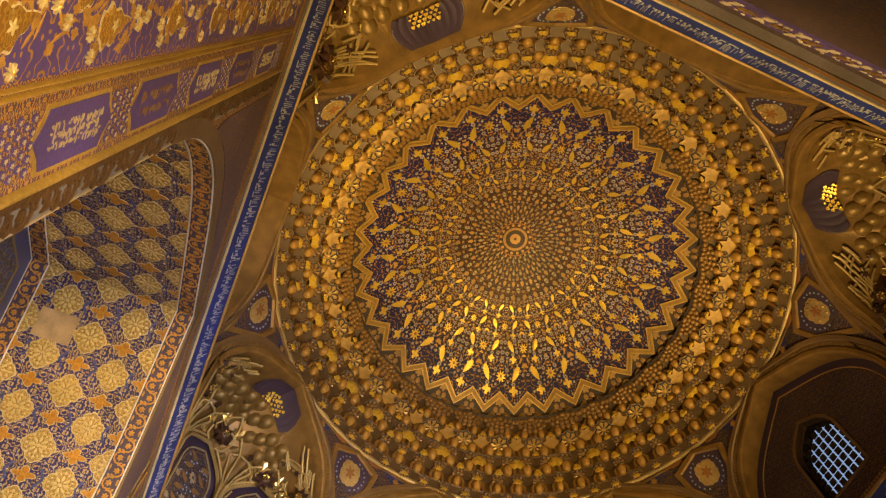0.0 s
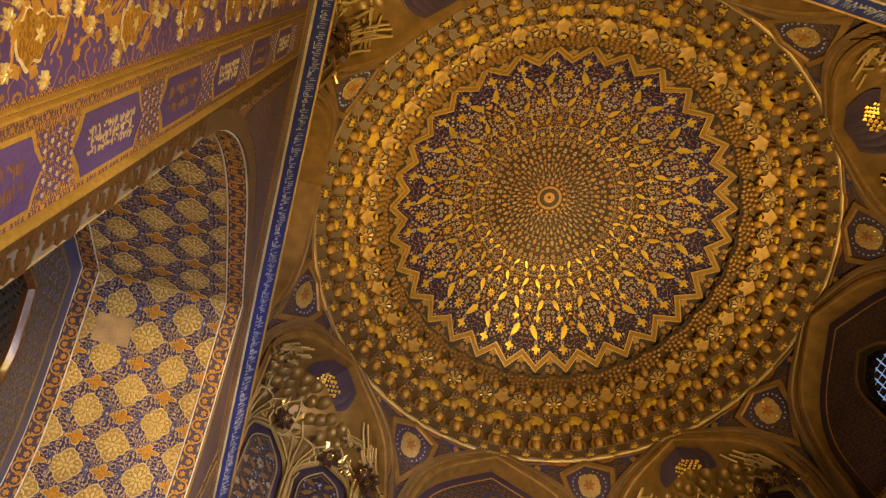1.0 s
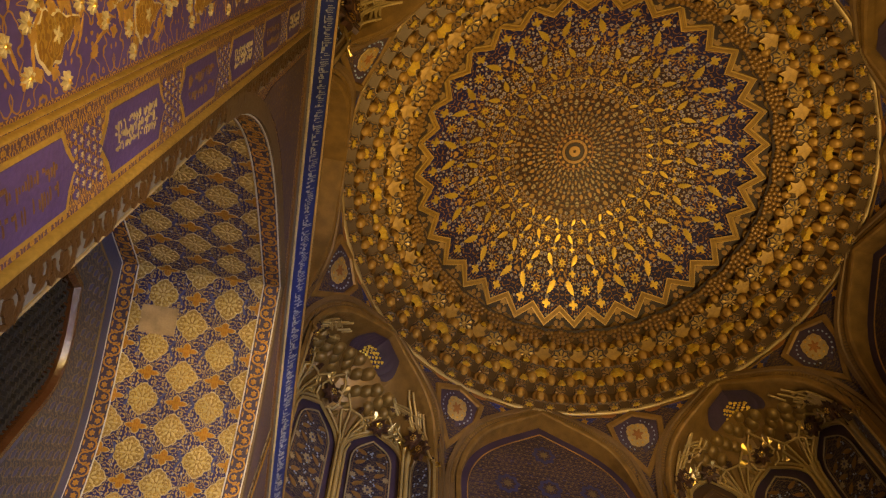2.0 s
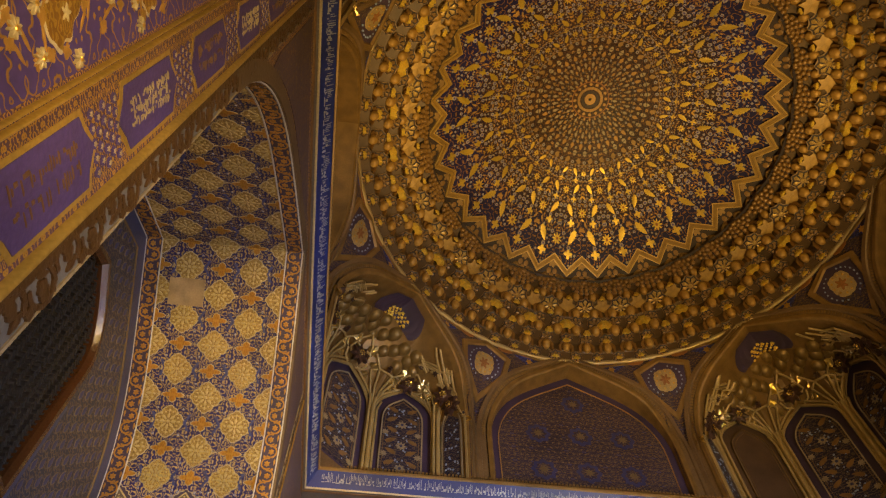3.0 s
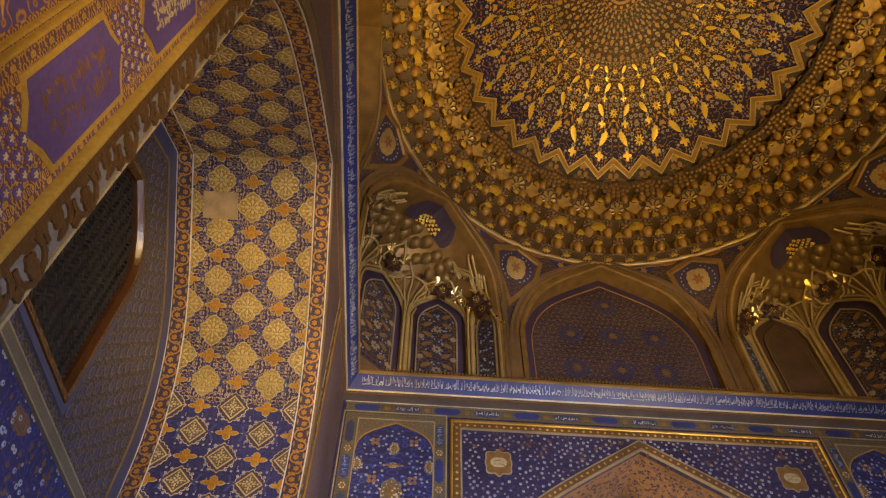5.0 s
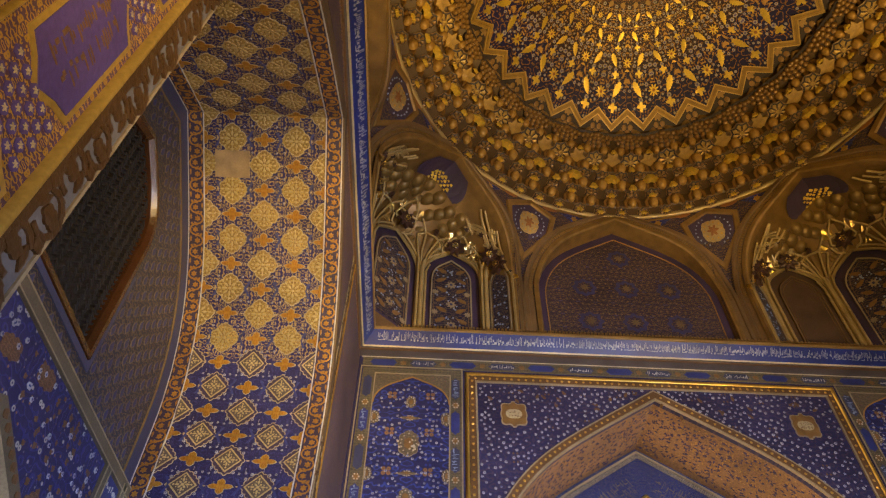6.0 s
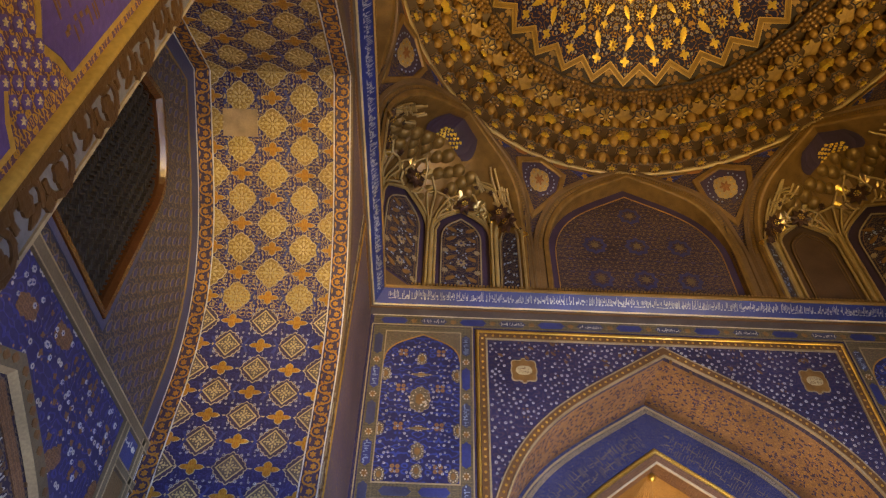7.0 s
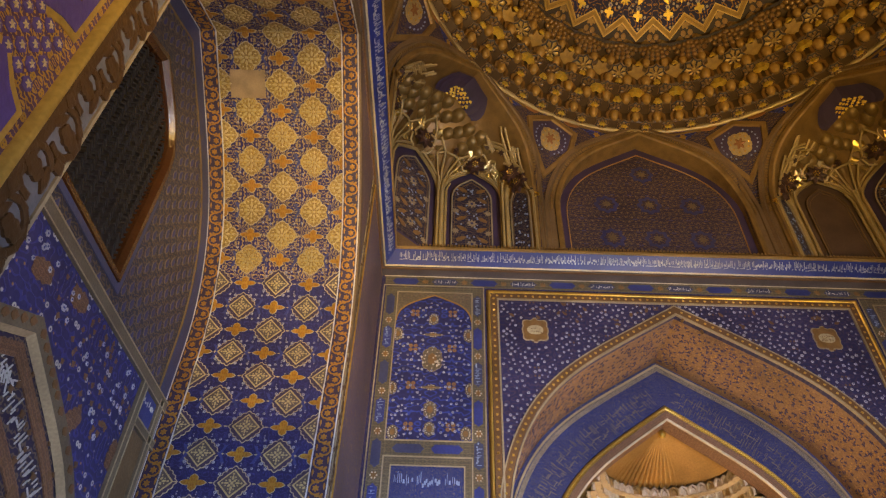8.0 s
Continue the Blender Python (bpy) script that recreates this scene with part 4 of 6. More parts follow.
plaque("blossoms", sm, sfn, "cream", wall_s, 0.01, kind="stuff")

# ---- north wall ----
nfn = lambda a, b, w: N_(a, b, w)
strip("edge_line", [(-4.44, 6.60), (4.5, 6.60)], flatband(0.02, 0.012), N_, "cream", wall_n)
plate("frieze", rect(-4.42, 6.41, 4.5, 6.60), [], side(0, WN - 0.006), 0.006, "olive_dark", wall_n)
for i in range(15):
    u = -4.1 + 0.61 * i
    plaque("cartouche", [(u, 6.505, 0, cartouche(0.42, 0.12))], nfn, ("blue", "slate")[i % 2], wall_n, 0.012)
    if i % 2:
        plaque("script", bars(rng, u - 0.17, u + 0.17, 6.465, 6.545, 0.022), nfn, "white", wall_n, 0.016, kind="stuff")
    plaque("rosette", [(u + 0.305, 6.505, 0, polar(lambda a: 0.055 * (0.75 + 0.25 * math.cos(8 * a)), 32))], nfn, "ochre_deep", wall_n, 0.012)


def side_panel(sg):
    """Tall painted panel between the corner and the great arch's frame."""
    a = lambda u: sg * u
    lo, hi = (-4.40, -2.90)
    fr = lambda u0, z0, u1, z1: rect(min(a(u0), a(u1)), z0, max(a(u0), a(u1)), z1)
    plate("panel_margin", fr(lo, -1.8, hi, 6.40), [], side(0, WN - 0.005), 0.005, "olive_dark", wall_n)
    plate("painted_panel", fr(-4.20, 3.84, -3.08, 6.28), [], side(0, WN - 0.010), 0.005, "tile_plain", wall_n, label="blue panel of white blossoms and gilt medallions")
    cor = arch(0.55, 5.75, 6.22, 12, a(-3.64))
    plate("panel_top", [(a(-3.64) - 0.56, 6.28)] + [(a(-3.64) - 0.56, 5.7)] + cor + [(a(-3.64) + 0.56, 5.7), (a(-3.64) + 0.56, 6.28)], [], side(0, WN - 0.014), 0.004, "olive_fine", wall_n)
    strip("edge_line", cor, flatband(0.02, 0.02), N_, "ochre", wall_n)
    for u0, z0, u1, z1 in ((-4.20, 3.84, -3.08, 6.28), (-4.42, -1.8, -2.90, 6.41), (-4.20, 1.4, -3.08, 3.60), (-4.10, 1.5, -3.18, 3.48)):
        strip("edge_line", fr(u0, z0, u1, z1), [(0, 0.01), (0, 0.018), (-0.018, 0.018), (-0.018, 0.01)], N_, "cream_dull", wall_n, closed=True)
    plate("script_panel", fr(-4.10, 1.5, -3.18, 3.48), [], side(0, WN - 0.010), 0.004, "arch_blue", wall_n)
    plaque("script", bars(rng, min(a(-4.05), a(-3.25)), max(a(-4.05), a(-3.25)), 3.20, 3.43, 0.022), nfn, "paleblue", wall_n, 0.016, kind="stuff")
    plaque("script", bars(rng, min(a(-4.05), a(-3.25)), max(a(-4.05), a(-3.25)), 2.75, 3.15, 0.025), nfn, "slate", wall_n, 0.014, kind="stuff")
    for col in (-4.31, -2.99):
        for i in range(10):
            z = 6.05 - 0.60 * i
            plaque("cartouche", [(a(col), z, radians(90), cartouche(0.40, 0.12))], nfn, ("slate", "blue")[i % 2], wall_n, 0.012)
            if i % 2 == (col < -4):
                plaque("script", bars(rng, z - 0.16, z + 0.16, a(col) - 0.045, a(col) + 0.045, 0.022, True), nfn, "paleblue", wall_n, 0.016, kind="stuff")
            plaque("rosette", [(a(col), z - 0.30, 0, polar(lambda t: 0.06 * (0.75 + 0.25 * math.cos(8 * t)), 32))], nfn, "ochre_deep", wall_n, 0.012)
            plaque("blossoms", [(a(col) + 0.04 * math.cos(q), z - 0.3 + 0.04 * math.sin(q), 0, ringshape(0.012)) for q in [math.pi / 3 * j for j in range(6)]], nfn, "cream", wall_n, 0.017, kind="stuff")
    for u in (-3.9, -3.4):
        plaque("cartouche", [(a(u), 3.72, 0, cartouche(0.42, 0.12))], nfn, "slate" if u < -3.5 else "blue", wall_n, 0.012)
    c = a(-3.64)
    big = polar(lambda t: 0.21 * (0.74 + 0.14 * math.cos(2 * t + math.pi) + 0.10 * abs(math.cos(4 * t))), 48)
    meds = [(c, 5.08, 0, big)]
    for z, s in ((5.78, 0.5), (4.28, 0.62), (4.0, 0.5)):
        meds.append((c, z, 0, [(x * s, y * s) for x, y in big]))
    for z in (5.50, 4.62):
        meds.append((c, z, 0, cross_shape(0.17, 0.05)))
    for du, z, s in ((-0.52, 5.5, 0.55), (0.52, 5.5, 0.55), (-0.54, 4.6, 0.5), (0.54, 4.6, 0.5), (-0.48, 3.94, 0.5), (0.48, 3.94, 0.5)):
        meds.append((c + du, z, 0, [(max(-0.555 - du, min(0.555 - du, x * s)), y * s) for x, y in big]))
    for m in meds:
        plaque("medallion", [m], nfn, "olive_fine", wall_n, 0.016)
        plaque("medallion_heart", [(m[0], m[1], 0, [(x * 0.5, y * 0.5) for x, y in m[3]])], nfn, "ochre_deep", wall_n, 0.019)
        plaque("blossoms", [(m[0] + x * 0.74, m[1] + y * 0.74, 0, ringshape(0.011)) for x, y in m[3][::4]], nfn, "cream", wall_n, 0.019, kind="stuff")
        plaque("medallion", [(m[0], m[1], 0, [(x * 1.12, y * 1.12) for x, y in m[3]])], nfn, "cream_dull", wall_n, 0.012)
    b = []
    while len(b) < 210:
        u, z = rng.uniform(-4.16, -3.12), rng.uniform(3.88, 6.1)
        if all(math.hypot(a(u) - p[0], z - p[1]) > 0.05 for p in b) and all(math.hypot(a(u) - p[0], (z - p[1]) * 0.8) > max(abs(x) for x, y in p[3]) * 0.9 for p in meds) and z < 6.15 - 0.5 * abs(u + 3.64):
            b.append((a(u), z, rng.uniform(0, 1), ringshape(rng.uniform(0.014, 0.024))))
    plaque("blossoms", b, nfn, "blossom", wall_n, 0.016, kind="stuff")
    plaque("blossom_hearts", [(p[0], p[1], 0, ringshape(0.009)) for p in b], nfn, "blue", wall_n, 0.020, kind="stuff")
    plaque("blossoms", [(c + rng.gauss(0, 0.08), 5.08 + rng.gauss(0, 0.08), 0, ringshape(0.018)) for q in range(12)], nfn, "cream", wall_n, 0.021, kind="stuff")


side_panel(1)
side_panel(-1)
FR = [(-2.85, -1.84), (-2.85, 6.37), (2.85, 6.37), (2.85, -1.84)]
strip("gilt_moulding", FR, [(0.0, 0.0)] + [(q[0] - 0.06, q[1]) for q in roll(0.06, 0.04)][::-1] + [(-0.06, 0.0)], N_, "gilt", wall_n, smooth=True)
strip("dotted_band", FR, [(-0.065, 0.0), (-0.065, 0.02), (-0.155, 0.02), (-0.155, 0.0)], N_, "rust_dark", wall_n)
strip("edge_line", FR, [(-0.16, 0.0), (-0.16, 0.028), (-0.185, 0.028), (-0.185, 0.0)], N_, "cream_dull", wall_n)
NAO = arch(2.62, 2.75, 6.0, 22, 0.0, -1.84)
strip("dotted_band", NAO, [(0.02, 0.0), (0.02, 0.022), (0.12, 0.022), (0.12, 0.0)], N_, "rust_dark", wall_n)
strip("edge_line", NAO, [(-0.012, -0.012), (-0.012, 0.03), (0.012, 0.03), (0.012, 0.0)], N_, "cream_dull", wall_n)
strip("edge_line", NAO, [(0.12, 0.0), (0.12, 0.026), (0.14, 0.026), (0.14, 0.0)], N_, "cream_dull", wall_n)
dots = []
for path, off in ((FR, -0.11), (NAO, 0.07)):
    for p, q in zip(path, path[1:]):
        ln2 = math.hypot(q[0] - p[0], q[1] - p[1])
        nx, nz = -(q[1] - p[1]) / ln2, (q[0] - p[0]) / ln2
        k = max(1, round(ln2 / 0.11))
        dots += [(p[0] + (q[0] - p[0]) * (i + 0.5) / k + nx * off, p[1] + (q[1] - p[1]) * (i + 0.5) / k + nz * off, 0, ringshape(0.022)) for i in range(k)]
plaque("gilt_dots", dots, nfn, "gilt", wall_n, 0.03, kind="stuff")
spb = []
def over_arch(u, z):
    q = min(1.0, abs(u) / 2.62)
    return z > 2.75 + 3.25 * (1 - 0.5 * q) * math.sqrt(max(0, 1 - q ** 6)) + 0.2
for tries in range(9000):
    u, z = rng.uniform(-2.63, 2.63), rng.uniform(2.8, 6.16)
    if over_arch(u, z) and math.hypot(abs(u) - 2.14, z - 5.64) > 0.29 and all(abs(u - p[0]) + abs(z - p[1]) > 0.085 for p in spb):
        spb.append((u, z, rng.uniform(0, 1), ringshape(rng.uniform(0.013, 0.026))))
plaque("blossoms", spb, nfn, "blossom", wall_n, 0.008, kind="stuff")
plaque("blossom_hearts", [(p[0], p[1], 0, ringshape(0.009)) for p in spb], nfn, "blue", wall_n, 0.012, kind="stuff")
for sg in (-1, 1):
    shp = polar(lambda t: 0.165 / (abs(math.cos(t)) ** 5 + abs(math.sin(t)) ** 5) ** 0.2 * (1 + 0.09 * abs(math.cos(4 * t)) + (0.16 if abs(math.sin(t)) > 0.99 else 0.0)), 64)
    med = plaque("medallion", [(sg * 2.14, 5.64, 0, shp)], nfn, "ochre_deep", wall_n, 0.016, "ochre medallion with a pale inscribed heart")
    plaque("medallion_edge", [(sg * 2.14, 5.64, 0, [(x * 1.1, y * 1.1) for x, y in shp])], nfn, "cream_dull", med, 0.010)
    plaque("medallion_heart", [(sg * 2.14, 5.64, 0, polar(lambda t: 0.10 * (1 + 0.2 * math.cos(2 * t)), 28))], nfn, "cream_gilt_pale", med, 0.022)
    plaque("script", bars(rng, sg * 2.14 - 0.085, sg * 2.14 + 0.085, 5.58, 5.64, 0.018) + bars(rng, sg * 2.14 - 0.085, sg * 2.14 + 0.085, 5.64, 5.70, 0.018), nfn, "rust_dark", med, 0.026, kind="stuff")
plaque("buds", [(rng.uniform(-2.6, 2.6), rng.uniform(5.7, 6.15), rng.uniform(0, 3), leaf_shape(0.10, 0.022)) for i in range(30)], nfn, "rust_dark", wall_n, 0.007, kind="stuff")
# blossoms on the north soffit
NL = [0.0]
for p, q in zip(NA, NA[1:]):
    NL.append(NL[-1] + math.hypot(q[0] - p[0], q[1] - p[1]))


def nsof(s, d, w=0.0):
    k = 0
    while k < len(NL) - 2 and NL[k + 1] < s:
        k += 1
    p, q = NA[k], NA[k + 1]
    f = (s - NL[k]) / (NL[k + 1] - NL[k])
    tu, tz = q[0] - p[0], q[1] - p[1]
    n = math.hypot(tu, tz)
    return N_(p[0] + f * tu + w * tz / n, p[1] + f * tz - w * tu / n, -d)


soffit_n = bpy.data.objects["arch_soffit_north"]
big, small, curl = [], [], []
for i in range(1900):
    s_, d_ = rng.uniform(4.0, NL[-1] - 4.0), rng.uniform(0.16, 1.22)
    if all(math.hypot(s_ - p[0], d_ - p[1]) > 0.095 for p in big):
        big.append((s_, d_, rng.uniform(0, 6), polar(lambda t: 0.030 * (0.64 + 0.36 * math.cos(5 * t)), 30)))
    else:
        curl.append((s_, d_, rng.uniform(0, 6), leaf_shape(0.06, 0.009)))
    small.append((s_ + rng.uniform(-0.1, 0.1), min(1.22, max(0.16, d_ + rng.uniform(-0.1, 0.1))), 0, ringshape(0.012)))
plaque("blossoms", big, nsof, "violet_blue", soffit_n, 0.006, kind="stuff", label="dark blue five-petalled blossoms")
plaque("buds", small, nsof, "ochre", soffit_n, 0.006, kind="stuff")
plaque("stems", curl, nsof, "violet_blue", soffit_n, 0.005, kind="stuff")
# inner arch
B_ = side(0, WN + 1.30)
bfn = lambda a, b, w: B_(a, b, w)
strip("edge_line", [(u * 0.985, z - 0.05) for u, z in NA[1:-1]], [(0, 0.0), (0, 0.03), (-0.03, 0.03), (-0.03, 0.0)], B_, "cream_dull", niche_n)
strip("lace_band", [(u * 0.972, z - 0.085) for u, z in NA[1:-1]], [(0, 0.0), (0, 0.012), (-0.07, 0.012), (-0.07, 0.0)], B_, "border_grey", niche_n)
strip("rope_moulding", NB, [(0.0, 0.0)] + [(q[0], q[1]) for q in roll(0.08, 0.06)], B_, "rope", niche_n, smooth=True, label="twisted gilt rope moulding")
strip("brown_reveal", NB, [(0.0, 0.03), (-0.10, 0.0), (-0.10, -0.35)], B_, "brown_fine", niche_n)
strip("edge_line", NB, [(-0.10, 0.0), (-0.10, 0.02), (-0.125, 0.02), (-0.125, -0.02)], B_, "cream", niche_n)
scr = []
for p, q in zip(NB[1:-1], NB[2:-1]):
    ln2 = math.hypot(q[0] - p[0], q[1] - p[1])
    tx, tz = (q[0] - p[0]) / ln2, (q[1] - p[1]) / ln2
    k = max(1, round(ln2 / 0.035))
    for i in range(k):
        for off0 in (0.2, 0.36):
            f = (i + rng.random()) / k
            h = rng.uniform(0.06, 0.17)
            w = rng.uniform(0.006, 0.012)
            if rng.random() < 0.25:
                h, w = 0.014, rng.uniform(0.05, 0.10)
            off = off0 + rng.uniform(0, 0.08)
            scr.append((p[0] + (q[0] - p[0]) * f - tz * off, p[1] + (q[1] - p[1]) * f + tx * off, math.atan2(tz, tx), [(-w / 2, -h / 2), (w / 2, -h / 2), (w / 2, h / 2), (-w / 2, h / 2)]))
plaque("script", scr, bfn, "gold_script", niche_n, 0.006, kind="stuff", label="faded gilt strokes of an inscription")

# prayer niche hood: gilt fan over tiers of small white cells
hood = mk("prayer_niche_vault", *grid(lambda a, b: ((2.15 * math.cos(math.pi * a), WN + 1.62 + 1.7 * math.sin(math.pi * a), -1.85 + 7.0 * b), (a * 6, b * 6)), 40, 4)[:2], "plaster_warm", label="gilt ribbed fan over white stalactite cells", category="niche vault")
FY = WN + 1.63
def fan(a, b):
    n = 34
    rib = 0.06 * abs(math.sin(n * math.pi * a / 1.0)) * b
    r = 0.98 * b ** 0.85
    th = math.pi * a
    return (r * math.cos(th), FY + (r * 0.9 + rib) * math.sin(th) + rib, 4.94 - 0.50 * b ** 1.2 - 0.4 * rib), (a * 6, b)
g = grid(fan, 34 * 6, 14)
mk("fan", g[0], g[1], "gilt_fan", g[2], hood, smooth=False, label="gilt ribbed fan")
mk("boss", *grid(lambda a, b: ((0.06 * math.cos(6.283 * a) * math.sin(3.1416 * b), FY + 0.02 + 0.06 * math.sin(6.283 * a) * math.sin(3.1416 * b), 4.90 - 0.07 * math.cos(3.1416 * b)), (a, b)), 12, 8)[:2], "gilt_bright", None, hood)


def cell_mesh(name, w, h, d, mat):
    """Small arched niche with a rim, open to the front."""
    P = [(-0.5, 0), (-0.5, 0.55), (-0.34, 0.8), (0, 1.0), (0.34, 0.8), (0.5, 0.55), (0.5, 0)]
    V, F = [], []
    for x, y in P:
        V += [(x * w, y * h, 0), (x * w * 0.72, y * h * 0.84, 0), (x * w * 0.5, y * h * 0.7, -d), (x * w, y * h, -d * 1.4)]
    for i in range(len(P) - 1):
        o = i * 4
        F += [(o, o + 4, o + 5, o + 1), (o + 1, o + 5, o + 6, o + 2), (o, o + 3, o + 7, o + 4)]
    F.append(tuple(4 * i + 2 for i in range(len(P))))
    return mesh0(name, V, F, mat)


cw = cell_mesh("white_cell", 0.145, 0.16, 0.03, "cream_white")
cg = cell_mesh("gilt_cell", 0.145, 0.16, 0.03, "gilt_dull")
for tier in range(10):
    r, z, n = 0.99 + 0.088 * tier, 4.25 - 0.148 * tier, 21 + 2 * tier
    V, F = [], []
    for i in range(n * 2 + 1):
        th = math.pi * i / (n * 2)
        rr = r - (0.035 if i % 2 else 0.0)
        for r2, z2 in ((rr, z + 0.005), (rr, z - 0.022), (r + 0.35, z - 0.022)):
            V.append((r2 * math.cos(th), FY + r2 * 0.9 * math.sin(th), z2))
    for i in range(n * 2):
        F += [(i * 3, i * 3 + 1, i * 3 + 4, i * 3 + 3), (i * 3 + 1, i * 3 + 2, i * 3 + 5, i * 3 + 4)]
    mk("tier_ledge", V, F, "plaster_warm", None, hood)
    for i in range(n):
        th = math.pi * (i + 0.5) / n
        t = Vector((math.sin(th), -0.9 * math.cos(th), 0))
        put("cell", cg if (i + tier) % 4 == 0 else cw, (r * math.cos(th), FY + r * 0.9 * math.sin(th), z), t, (0, 0, 1), hood, rng.uniform(0.96, 1.05))


# ---- dome ornament ----
dome = bpy.data.objects["dome"]
def dfn(a, b, w):
    """a: metres round the ring at radius CUR, b: metres outwards from it."""
    r = CUR + b
    th = CTH + a / CUR
    x, y, z = dome_pt(max(r, 0.001), th)
    s = 1.55 * 1.66 / 3.23 * (r / 3.23) ** 0.66
    n = math.hypot(1, s)
    return (x - w * s / n * math.cos(th), y - w * s / n * math.sin(th), z - w / n)


TH0 = radians(79.7)
STEP = 2 * math.pi / 32
def ring_of(kind, r, n, phase, shp, mat, t, rot=0.0, alt=0.0, name="leaves", single=False, label=""):
    """A ring of n motifs at radius r."""
    global CUR, CTH
    V, F, U = [], [], []
    for i in range(n):
        CUR, CTH = r, TH0 + phase * STEP + 2 * math.pi * i / n
        v, f, u = solid([(0, 0, rot + (alt if i % 2 else -alt), shp)], dfn, t)
        if single:
            mk(name, v, f, mat, u, dome, label=label)
            continue
        o = len(V)
        V += v
        F += [tuple(q + o for q in k) for k in f]
        U += u
    if not single:
        mk(name, V, F, mat, U, dome, kind="stuff", label=label)


SUN = lambda r: polar(lambda a: r * (0.72 + 0.28 * math.cos(9 * a)), 54)
CROSS = lambda r: polar(lambda a: r * (0.42 + 0.58 * abs(math.cos(2 * a)) ** 1.5), 24)
BEAD = lambda r: polar(lambda a: r * (0.88 + 0.12 * math.cos(6 * a)), 18)


def toothed_leaf(length, w):
    """Leaf with saw-toothed edges and a fine point."""
    P = []
    for i in range(13):
        x = i / 12
        P.append((length * (x - 0.5 - (0.035 if i % 2 else 0.0)), w * math.sin(math.pi * x ** 0.75) ** 0.8 * (1.12 if i % 2 else 0.80)))
    return P + [(x, -y) for x, y in P[-2:0:-1]]


def sprinkle(r0, r1, seed, big, hole):
    """Small blossoms, hearts and leaflets in one wedge between two radii, mirrored and repeated round the dome."""
    rs = random.Random(seed)
    spots = []
    for tries in range(900):
        r = rs.uniform(r0, r1)
        ph = rs.uniform(0.0, 1.0)
        x = ph * STEP * r
        k = r / 2.56
        size = (0.046 if rs.random() < big else 0.026) * k * rs.uniform(0.85, 1.15)
        if any(math.hypot(x - q * STEP * r, r - b) < h * k + size for q, b, h in hole):
            continue
        if any(math.hypot(x - p[1] * STEP * r, r - p[0]) < size + p[2] + 0.008 for p in spots):
            continue
        spots.append((r, ph, size))
    for r, ph, size in spots:
        kind = rs.random()
        mt = "lilac" if kind < 0.5 else ("gilt_dull" if kind < 0.62 else ("ochre" if kind < 0.85 else "gilt"))
        for sgn in (1, -1):
            if kind < 0.62:
                ring_of("bead", r, 16, sgn * ph + 0.5, BEAD(size), mt, 0.007, 0, 0, "blossoms")
                if size > 0.028 * r / 2.56:
                    ring_of("bead", r, 16, sgn * ph + 0.5, BEAD(size * 0.45), "violet", 0.011, 0, 0, "blossom_hearts")
            else:
                ring_of("leaf", r, 16, sgn * ph + 0.5, leaf_shape(size * 2.6, size * 0.5), mt, 0.006, sgn * (ph * 6.0 + 0.4), 0, "leaflets")


rad = [2.56, 2.09, 1.71, 1.40]
for j, r in enumerate(rad):
    k = r / 2.56
    one = j < 2
    jp = 1.0 * j + 0.5
    ring_of("leaf", r, 16, jp - 0.40, toothed_leaf(0.29 * k, 0.058 * k), "gilt_leaf", 0.010, radians(90 + 28), 0, "leaf", one)
    ring_of("leaf", r, 16, jp + 0.40, toothed_leaf(0.29 * k, 0.058 * k), "gilt_leaf", 0.010, radians(90 - 28), 0, "leaf", one)
    ring_of("sun", r + 0.04 * k, 16, jp + 1.0, SUN(0.105 * k), "gilt_leaf", 0.010, 0, 0, "sun_flower", one)
    ring_of("bead", r + 0.04 * k, 16, jp + 1.0, BEAD(0.030 * k), "rust", 0.015, 0, 0, "blossom_hearts")
    ring_of("cross", r + 0.27 * k, 32, 0.0, CROSS(0.090 * k), "gilt_leaf", 0.007, 0, 0, "small_crosses")
    ring_of("bead", r + 0.17 * k, 32, 0.0, BEAD(0.046 * k), "lilac", 0.007, 0, 0, "blossoms")
    ring_of("bead", r + 0.17 * k, 32, 0.0, BEAD(0.019 * k), "violet", 0.011, 0, 0, "blossom_hearts")
for j, r in enumerate(rad):
    k = r / 2.56
    sh = j % 2
    hole = [(abs(sh - 0.40), r, 0.085), (abs(sh - 0.40), r + 0.07 * k, 0.07), (abs(sh - 0.40), r - 0.07 * k, 0.07), (1 - sh, r + 0.04 * k, 0.105), (0.5, r + 0.27 * k, 0.08), (0.5, r + 0.17 * k, 0.05)]
    lo = r - 0.5 * (r - rad[j + 1]) if j < 3 else 1.27
    hi = r + 0.5 * (rad[j - 1] - r) if j else 2.86
    sprinkle(lo, hi, 40 + j, 0.5, hole + ([(0.0, 2.72, 0.12), (1.0, 2.90, 0.14)] if j == 0 else []))
r, j = 1.20, 0
while r > 0.36:
    n = 32 if r > 0.55 else 24
    w = 2 * math.pi * r / n
    ring_of("petal", r, n, 0.5 * (j % 2), toothed_leaf(min(0.115, 0.62 * w), 0.19 * w), ("gilt_dull", "cream_dull", "ochre")[j % 3], 0.008, radians(90), 0.4 if j % 3 == 0 else 0.0, "petals")
    ring_of("bead", r + 0.02, n, 0.5 * ((j + 1) % 2), BEAD(0.15 * w), ("lilac", "ochre", "cream_dull")[j % 3], 0.006, 0, 0, "blossoms")
    ring_of("bead", r + 0.02, n, 0.5 * ((j + 1) % 2), BEAD(0.06 * w), "outline", 0.010, 0, 0, "blossom_hearts")
    r -= max(0.08, 0.60 * w)
    j += 1


